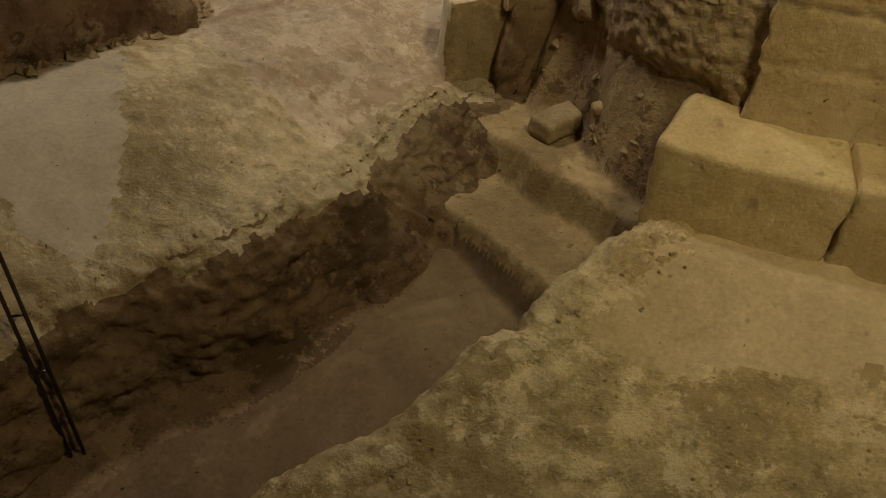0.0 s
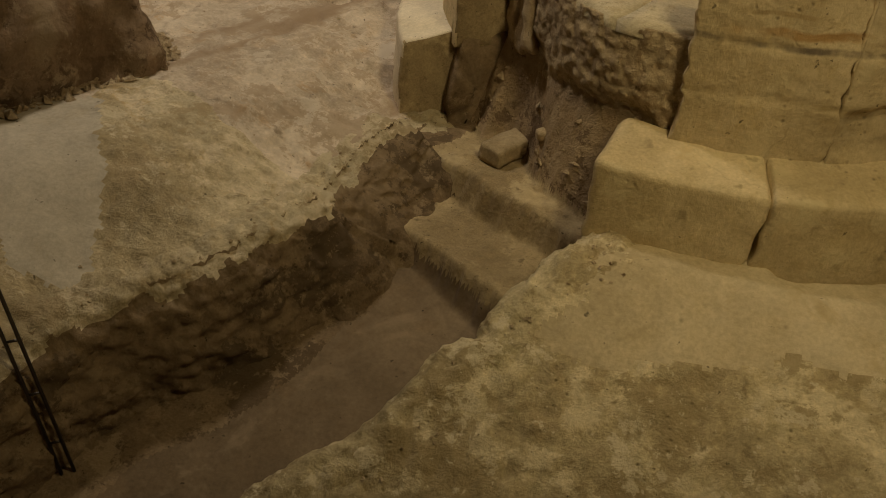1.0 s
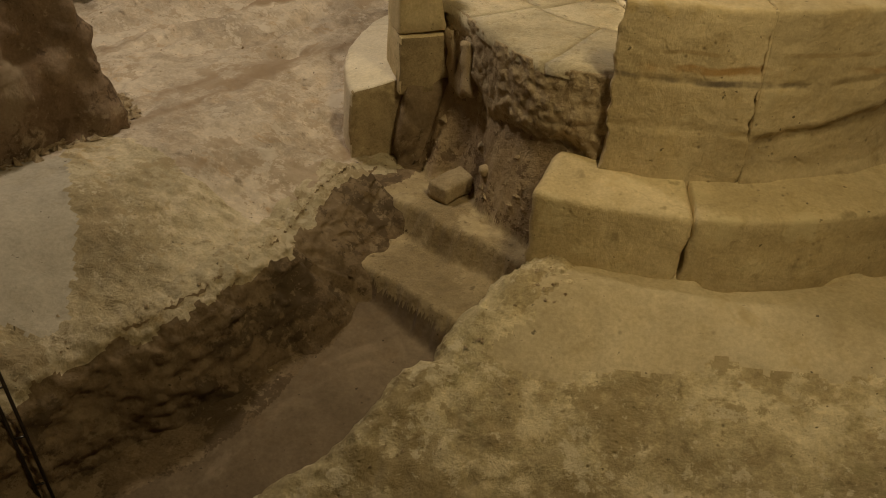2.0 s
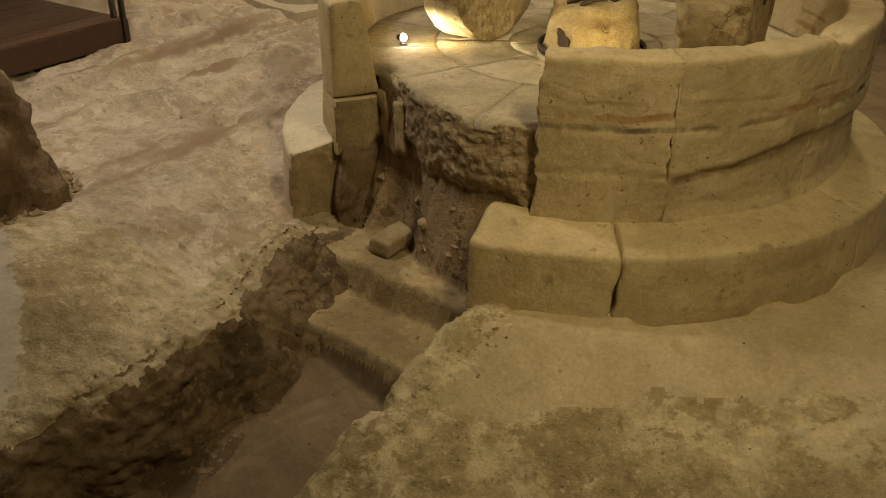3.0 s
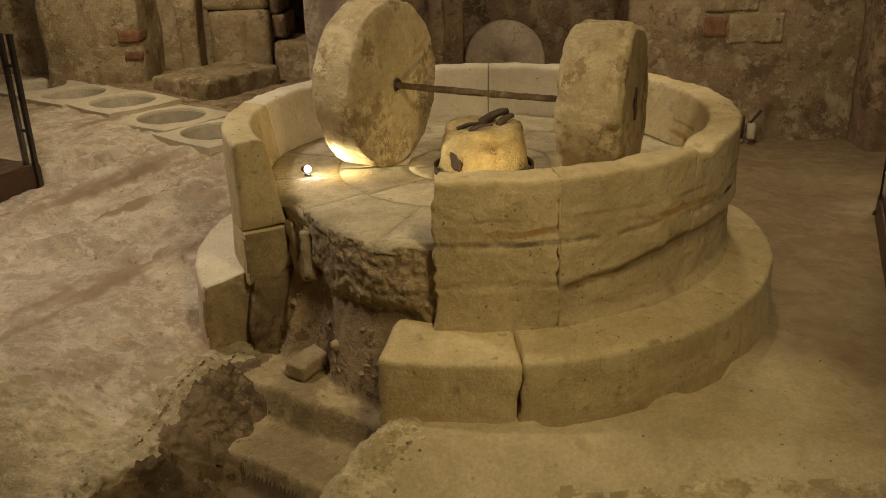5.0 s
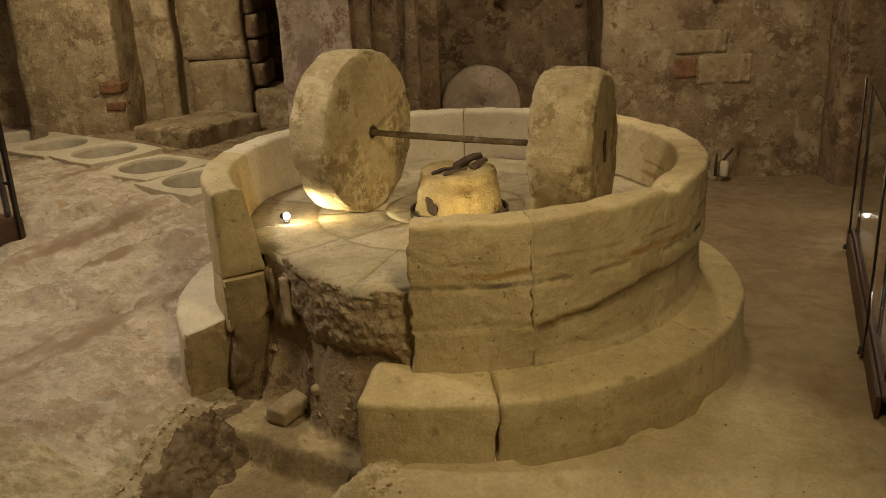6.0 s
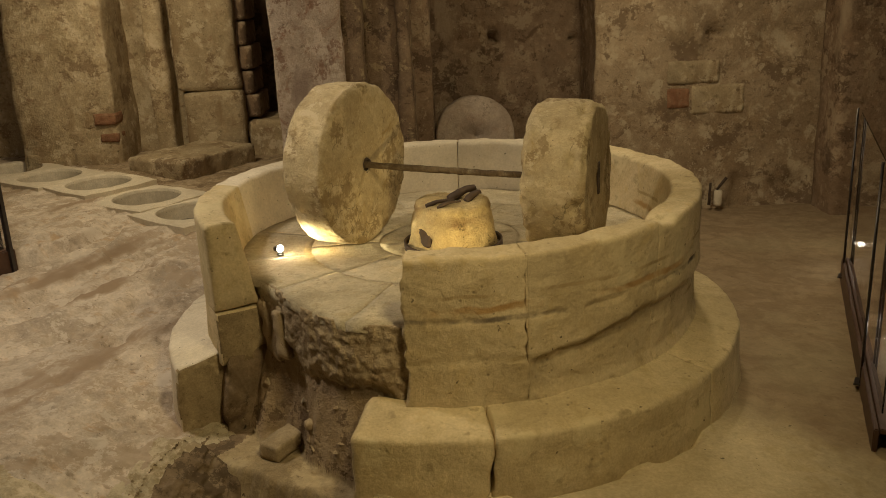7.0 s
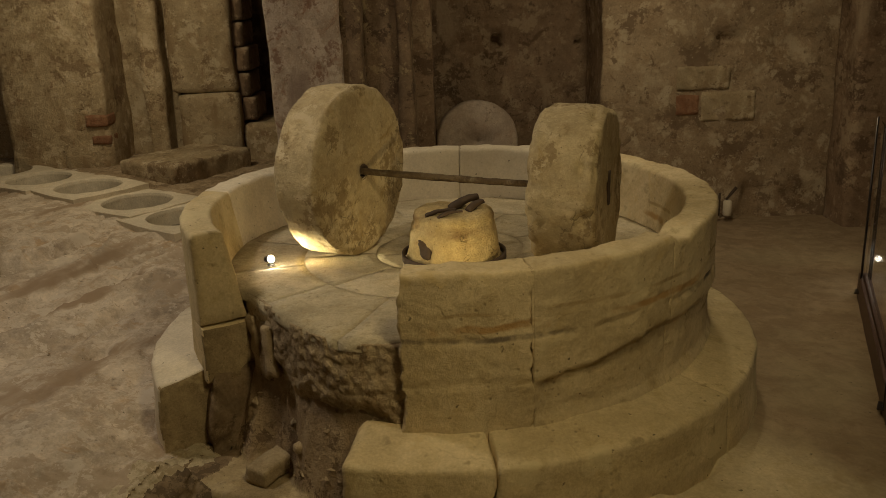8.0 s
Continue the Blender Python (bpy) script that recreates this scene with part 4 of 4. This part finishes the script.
def piece(name, x0, x1, y0, y1, z0, z1, material, parent, seed=0.0, r=0.015, label=""):
    """A stone set in a wall, 1 to 2 cm proud; given in world metres."""
    ob = part(name, block(name, x1 - x0, y1 - y0, z1 - z0, r, 0.008, 7, seed, 0.04), material, parent, label)
    ob.matrix_parent_inverse = parent.matrix_basis.inverted()
    ob.location = ((x0 + x1) / 2, (y0 + y1) / 2, z0)
    return ob


wall("wall_recess", -0.6, 1.95, 5.35, 5.9, -0.4, 4.6, PLASTER, "dark stained plaster wall with two putlog holes", cell=0.045, holes=((0.62, 0.73, 1.84, 1.95, 0.25), (1.65, 1.76, 1.81, 1.92, 0.25), (0.0, 0.12, 1.26, 1.32, 0.08), (0.5, 0.58, 1.25, 1.30, 0.08)))
east = wall("wall_east", 1.80, 5.6, 4.27, 5.4, -0.4, 4.6, EASTPLASTER, "patchy old plaster wall with exposed stone blocks", cell=0.045, holes=((3.12, 3.40, 1.66, 1.95, 0.10), (3.74, 4.08, 1.60, 1.98, 0.05), (3.30, 3.52, 1.36, 1.6, 0.04), (2.2, 2.4, 1.9, 2.0, 0.03), (3.45, 4.45, -0.3, 0.16, 0.05), (3.45, 3.65, -0.3, 0.24, 0.04)))
piece("stone", 2.66, 3.27, 4.249, 4.5, 1.33, 1.60, MASONRY, east, 1.0)
piece("stone", 2.95, 3.58, 4.245, 4.5, 0.97, 1.31, MASONRY, east, 2.0)
piece("brick", 2.66, 2.93, 4.25, 4.5, 1.05, 1.28, BRICK, east, 3.0, label="broken red brick")
wall("wall_pier", 4.46, 5.6, 3.70, 4.3, -0.4, 4.6, PLASTER, "old plastered stone pier", cell=0.08)
wall("wall_doorway", -3.6, -0.6, 8.3, 8.8, -0.4, 4.6, PLASTER, "dark wall behind the doorway")
wall("wall_west", -9.0, -8.5, -9, 8.8, -1.4, 4.6, PLASTER, "dark plaster wall", cell=0.3)
wall("wall_east_side", 5.6, 6.1, -9, 4.3, -1.4, 4.6, PLASTER, "dark plaster wall", cell=0.3)
wall("wall_south", -8.5, 5.6, -9, -8.5, -1.4, 4.6, PLASTER, "dark plaster wall", cell=0.3)
wall("ceiling", -9, 6.1, -9, 8.8, 4.6, 4.9, PLASTER, "dark stone vault over the mill room", cell=0.4, cat="ceiling")

# north wall: pier, pilaster, pale masonry, doorway
north = wall("wall_north", -8.5, -3.8, 6.9, 7.6, -0.4, 4.6, MASONRY, "brownish worn limestone masonry wall", cell=0.09)
pier = wall("wall_north_pier", -5.95, -4.55, 6.0, 7.0, -0.3, 4.6, MASONRY, "rough stone pier with two red bricks", cell=0.08, taper=0.05)
piece("brick", -4.86, -4.56, 5.97, 6.3, 0.90, 1.06, BRICK, pier, 1.0, label="worn red brick")
piece("brick", -4.80, -4.55, 5.97, 6.3, 0.66, 0.78, BRICK, pier, 2.0, label="worn red brick")
rng_w = random.Random(21)
for row in range(8):
    z, x = 0.24 + row * 0.30, -5.90 + 0.016 * row
    while x < -4.70 - 0.012 * row:
        w = min(rng_w.uniform(0.30, 0.52), -4.60 - 0.012 * row - x)
        if w > 0.12 and rng_w.random() < 0.8:
            piece("stone", x + 0.006, x + w - 0.006, 6.0 + 0.012 * row + rng_w.uniform(-0.012, 0.004), 6.4, z, z + 0.29, MASONRY, pier, rng_w.random() * 9, 0.02)
        x += w
wall("wall_pilaster", -4.22, -3.92, 6.55, 7.0, -0.3, 4.6, MASONRY, "narrow stone pilaster", cell=0.07)
wall("wall_pale", -3.84, -2.92, 6.62, 7.6, 1.24, 4.6, MASONRY, "pale limewashed masonry beside the doorway", cell=0.07, taper=0.03)
foot = wall("wall_pale_foot", -3.76, -2.90, 6.58, 7.6, -0.3, 1.22, MASONRY, "pale stone wall foot beside the doorway", cell=0.07)
wall("wall_sill", -2.89, -1.9, 6.70, 7.6, -0.3, 0.76, MASONRY, "stone sill of the dark doorway", cell=0.07)
for i, z in enumerate((0.80, 1.14, 1.50, 1.84, 2.2)):
    jamb = block("jamb_stone", 0.20 - 0.02 * (i % 2), 0.75, 0.338, 0.03, 0.012, 6, z, 0.05)
    ob = part("jamb_stone", jamb, PLASTER, foot, "weathered doorway jamb stone")
    ob.matrix_parent_inverse = foot.matrix_basis.inverted()
    ob.location = (-2.79 - 0.03 * (i % 2) - 0.02 * i, 7.14, z)

# compound pillar beside the mill
wall("pillar", -1.80, -1.06, 3.35, 4.2, -0.3, 4.6, PILLAR, "flaking pale plastered stone pillar", cell=0.06, cat="pillar", taper=-0.06)
wall("pillar_flank", -1.10, -0.84, 3.47, 4.2, -0.3, 4.6, PILLAR_DARK, "brown pillar flank, toned dark for its shaded side", cell=0.06, cat="pillar")
wall("pillar_return", -0.88, -0.44, 3.78, 4.4, -0.3, 4.6, PILLAR_DARK, "brown pillar return, toned dark for its shaded side", cell=0.06, cat="pillar")
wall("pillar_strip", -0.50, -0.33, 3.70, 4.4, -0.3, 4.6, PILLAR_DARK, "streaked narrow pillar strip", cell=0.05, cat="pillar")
wall("pillar_back", -0.75, -0.12, 4.25, 5.5, -0.3, 4.6, PLASTER, "dark plaster wall joining the pillar", cell=0.08)

# stone ledge in front of the north wall
ledge = part("stone_ledge", block("stone_ledge", 1.0, 1.45, 0.52, 0.045, 0.03, 3.0, 1.0, 0.035), MASONRY)
ledge.matrix_world = pose(-3.52, 5.91, 0.0, 0, 0, -32)
tagged(ledge, "long low stone ledge before the masonry wall", "ledge")

# ---- oil vats sunk in the floor ----
def vat_slab(seed):
    verts, faces, n = [], [], 64
    for r, z, square in ((0.385, -0.15, 0), (0.39, 0.03, 0), (0.40, 0.06, 0), (0.43, 0.065, 0), (0.50, 0.062, 0.6), (1.0, 0.05, 1), (1.0, -0.12, 1)):
        for i in range(n):
            a = 2 * math.pi * i / n
            c, s = math.cos(a), math.sin(a)
            sq = 1 / max(abs(c), abs(s)) ** 0.85
            rr = r if not square else (0.50 if square < 1 else 0.55 * sq)
            x, y = rr * c, rr * s * (0.95 if square == 1 else 1)
            verts.append((x, y, z + 0.008 * fbm(x * 4 + seed, y * 4, z)))
    for j in range(6):
        for i in range(n):
            k = (i + 1) % n
            faces.append((j * n + i, j * n + k, (j + 1) * n + k, (j + 1) * n + i))
    return mesh_of("rim_slab", verts, faces, False)


for i, (x, y) in enumerate(VATS):
    vat = thing("oil_vat", "round storage vat sunk in a pale stone slab", "vat", "row of storage vats")
    vat.location, vat.rotation_euler = (x, y, platform_height(x, y, 1.0, -1.0) + 0.32 - 0.01), (0, 0, radians(-39 + 4 * (i % 2)))
    part("rim_slab", vat_slab(i * 3.0), LIME_PALE, vat)
    part("vat_floor", lathe("vat_floor", [(0.01, -0.16), (0.395, -0.16), (0.395, -0.125), (0.01, -0.12)], 48), VAT, vat, "flat grey vat floor")

# ---- old stone leaning in the recess ----
blk = part("stone_block", block("stone_block", 0.9, 0.35, 0.42, 0.03, 0.015, 4, 3.0, 0.06), MASONRY)
blk.location = (0.38, 4.78, -0.16)
tagged(blk, "rough stone block under the spare millstone", "stone")
spare = part("spare_millstone", lathe("spare_millstone", [(0.01, -0.11), (0.47, -0.11), (0.495, -0.08), (0.495, 0.08), (0.47, 0.11), (0.01, 0.11)], 96, 0.012, 4, 2.0), PINK)
spare.matrix_world = Matrix.Translation((0.38, 4.78, 0.745)) @ Matrix.Rotation(radians(6), 4, "Z") @ Matrix.Rotation(radians(86), 4, "X")
tagged(spare, "spare pale millstone leaning on edge in the recess", "millstone")

# ---- rock mass by the west walkway ----
me = block("rock_mass", 1.45, 1.5, 1.1, 0.12, 0.09, 2.4, 6.0, 0.04, 0.24)
roughen(me, 0.035, 9, 2.0)
rm = part("rock_mass", me, PLASTER)
rm.matrix_world = pose(-4.05, -1.78, -0.05, 0, 0, -27)
tagged(rm, "rough brown stub of rock wall beside the walkway", "rock")

# ---- walkways ----
def box_part(name, x0, x1, y0, y1, z0, z1, material, parent, label="", bevel=0.006):
    bm = bmesh.new()
    bmesh.ops.create_cube(bm, size=1)
    for v in bm.verts:
        v.co = Vector(((x0 + x1) / 2 + v.co.x * (x1 - x0), (y0 + y1) / 2 + v.co.y * (y1 - y0), (z0 + z1) / 2 + v.co.z * (z1 - z0)))
    bmesh.ops.bevel(bm, geom=bm.edges[:], offset=bevel, segments=2, affect="EDGES")
    return part(name, bm, material, parent, label)


def rail_post(x, y, z0, z1, turn, label):
    """A railing post of two thin rods with small rungs."""
    post = thing("railing_post", label, "railing post", "railing posts")
    post.matrix_world = pose(x, y, z0, 0, 0, turn)
    h = z1 - z0
    for s in (-0.028, 0.028):
        part("rod", rod("rod", (s, 0, 0), (s, 0, h), 0.0085, None, 10, 0, 2), STEEL, post)
    for k in range(max(2, int(h / 0.28)) + 1):
        z = 0.04 + (h - 0.08) * k / max(2, int(h / 0.28))
        part("rung", rod("rung", (-0.03, 0, z), (0.03, 0, z), 0.006, None, 8, 0, 1), STEEL, post)
    box_part("foot_plate", -0.06, 0.06, -0.04, 0.04, 0.0, 0.012, STEEL, post, "", 0.003)
    return post


def walkway(name, x, y, turn, length, width, z0, z1, label, boards):
    """A raised board walkway: its edge runs along local y, the deck lies to the local -x."""
    w = thing(name, label, "walkway")
    w.matrix_world = pose(x, y, 0, 0, 0, turn)
    box_part("fascia", -0.03, 0.0, 0, length, z0, z1 - 0.004, WOOD, w, "brown fascia board")
    for i in range(boards):
        d = width / boards
        box_part("board", -0.035 - (i + 1) * d + 0.005, -0.035 - i * d, 0, length, z1 - 0.03, z1, WOOD, w)
    for k in range(3):
        box_part("leg", -0.16, -0.11, 0.12 + k * (length - 0.3) / 2, 0.17 + k * (length - 0.3) / 2, -0.12, z1 - 0.03, STEEL, w)
    pane = box_part("pane", -0.012, -0.002, 0.06, length - 0.06, z1 + 0.05, z1 + 0.95, GLASS, w, "clear glass railing pane", 0.002)
    pane.visible_shadow = False
    return w


# west walkway: its corner stands beyond the rock floor
walkway("west_walkway", -4.94, 0.06, -25.8, 1.86, 2.6, 0.17, 0.40, "raised board walkway with a glass railing", 9)
cp = thing("corner_post", "dark steel double post at the walkway corner", "railing post", "railing posts")
cp.matrix_world = pose(-4.20, 1.70, 0.12, 0, 0, -25.8)
for x0 in (-0.10, 0.03):
    box_part("flat_bar", x0, x0 + 0.05, -0.02, 0.02, 0.0, 1.5, STEEL, cp, "", 0.003)
for z in (0.05, 0.6, 1.2):
    box_part("spacer", -0.048, 0.028, -0.012, 0.012, z, z + 0.03, STEEL, cp, "", 0.003)
# near railing above the trench
for x, y in ((-2.60, -3.45), (-2.82, -3.72)):
    near = rail_post(x, y, -1.10, 1.0, 30, "slim double-rod steel post leaning in the trench")
    near.matrix_world = pose(x, y, -1.10, 0, -7, 0) @ pose(0, 0, 0, 0, 0, 30)
# east walkway
ew = thing("east_walkway", "dark board walkway with a glass railing along the wall", "walkway")
ew.matrix_world = pose(2.49, -1.62, 0, 0, 0, -20.4)
box_part("fascia", 0, 0.03, 0, 3.4, -0.25, 0.0, WOOD, ew, "dark brown fascia board")
for i in range(7):
    box_part("board", 0.035 + i * 0.2, 0.23 + i * 0.2, 0, 3.4, -0.03, 0.004, WOOD, ew)
for k in range(3):
    box_part("leg", 0.12, 0.17, 0.2 + k * 1.4, 0.25 + k * 1.4, -0.32, -0.03, STEEL, ew)
pane = box_part("pane", 0.045, 0.055, 0.1, 3.3, 0.06, 1.38, GLASS, ew, "clear glass railing pane", 0.002)
pane.visible_shadow = False
rail_post(3.64, 1.44, -0.145, 1.42, 60, "slim double-rod steel railing post")
rail_post(2.83, -0.72, -0.145, 1.42, 60, "slim double-rod steel railing post")


def spotlight(x, y, z, turn, label):
    """A small floor spotlight: foot, housing and glowing lens along local x."""
    s = thing("floor_spotlight", label, "spotlight", "floor spotlights")
    s.matrix_world = pose(x, y, z, 0, 0, turn)
    part("foot", lathe("foot", [(0.005, 0), (0.025, 0), (0.025, 0.008), (0.005, 0.008)], 20), STEEL, s)
    case = part("housing", rod("housing", (-0.045, 0, 0.038), (0.0, 0, 0.045), 0.022, 0.026, 16, 0, 2), STEEL, s)
    part("lens", rod("lens", (0.001, 0, 0.045), (0.014, 0, 0.0470), 0.027, 0.022, 16, 0, 2), GLOW, case, "bright glowing lens")
    return s


spotlight(-1.22, -0.25, 0.835, -38, "small bright spotlight on the basin floor")
spotlight(3.96, 1.78, 0.006, 205, "small bright spotlight on the walkway edge")
# bright reflection by the boards, built as one more glowing spotlight
spotlight(3.17, -0.45, 0.006, 215, "glowing spotlight shape for a bright reflection on the dark boards")
fs = thing("wall_foot_fixture", "small dark fixture with a pale cylinder at the wall foot", "fixture")
fs.location = (3.28, 4.12, -0.13)
part("can", lathe("can", [(0.005, 0), (0.045, 0), (0.05, 0.02), (0.05, 0.17), (0.03, 0.19), (0.005, 0.19)], 24), LIME_PALE, fs, "pale cylinder")
part("bracket", rod("bracket", (-0.02, 0, 0.19), (0.10, 0.02, 0.33), 0.014, 0.02, 8, 0, 3), IRON, fs, "dark bracket")
part("bracket", rod("bracket", (-0.10, 0.02, 0.0), (-0.09, 0.02, 0.27), 0.02, 0.014, 8, 0, 3), IRON, fs, "dark bracket")
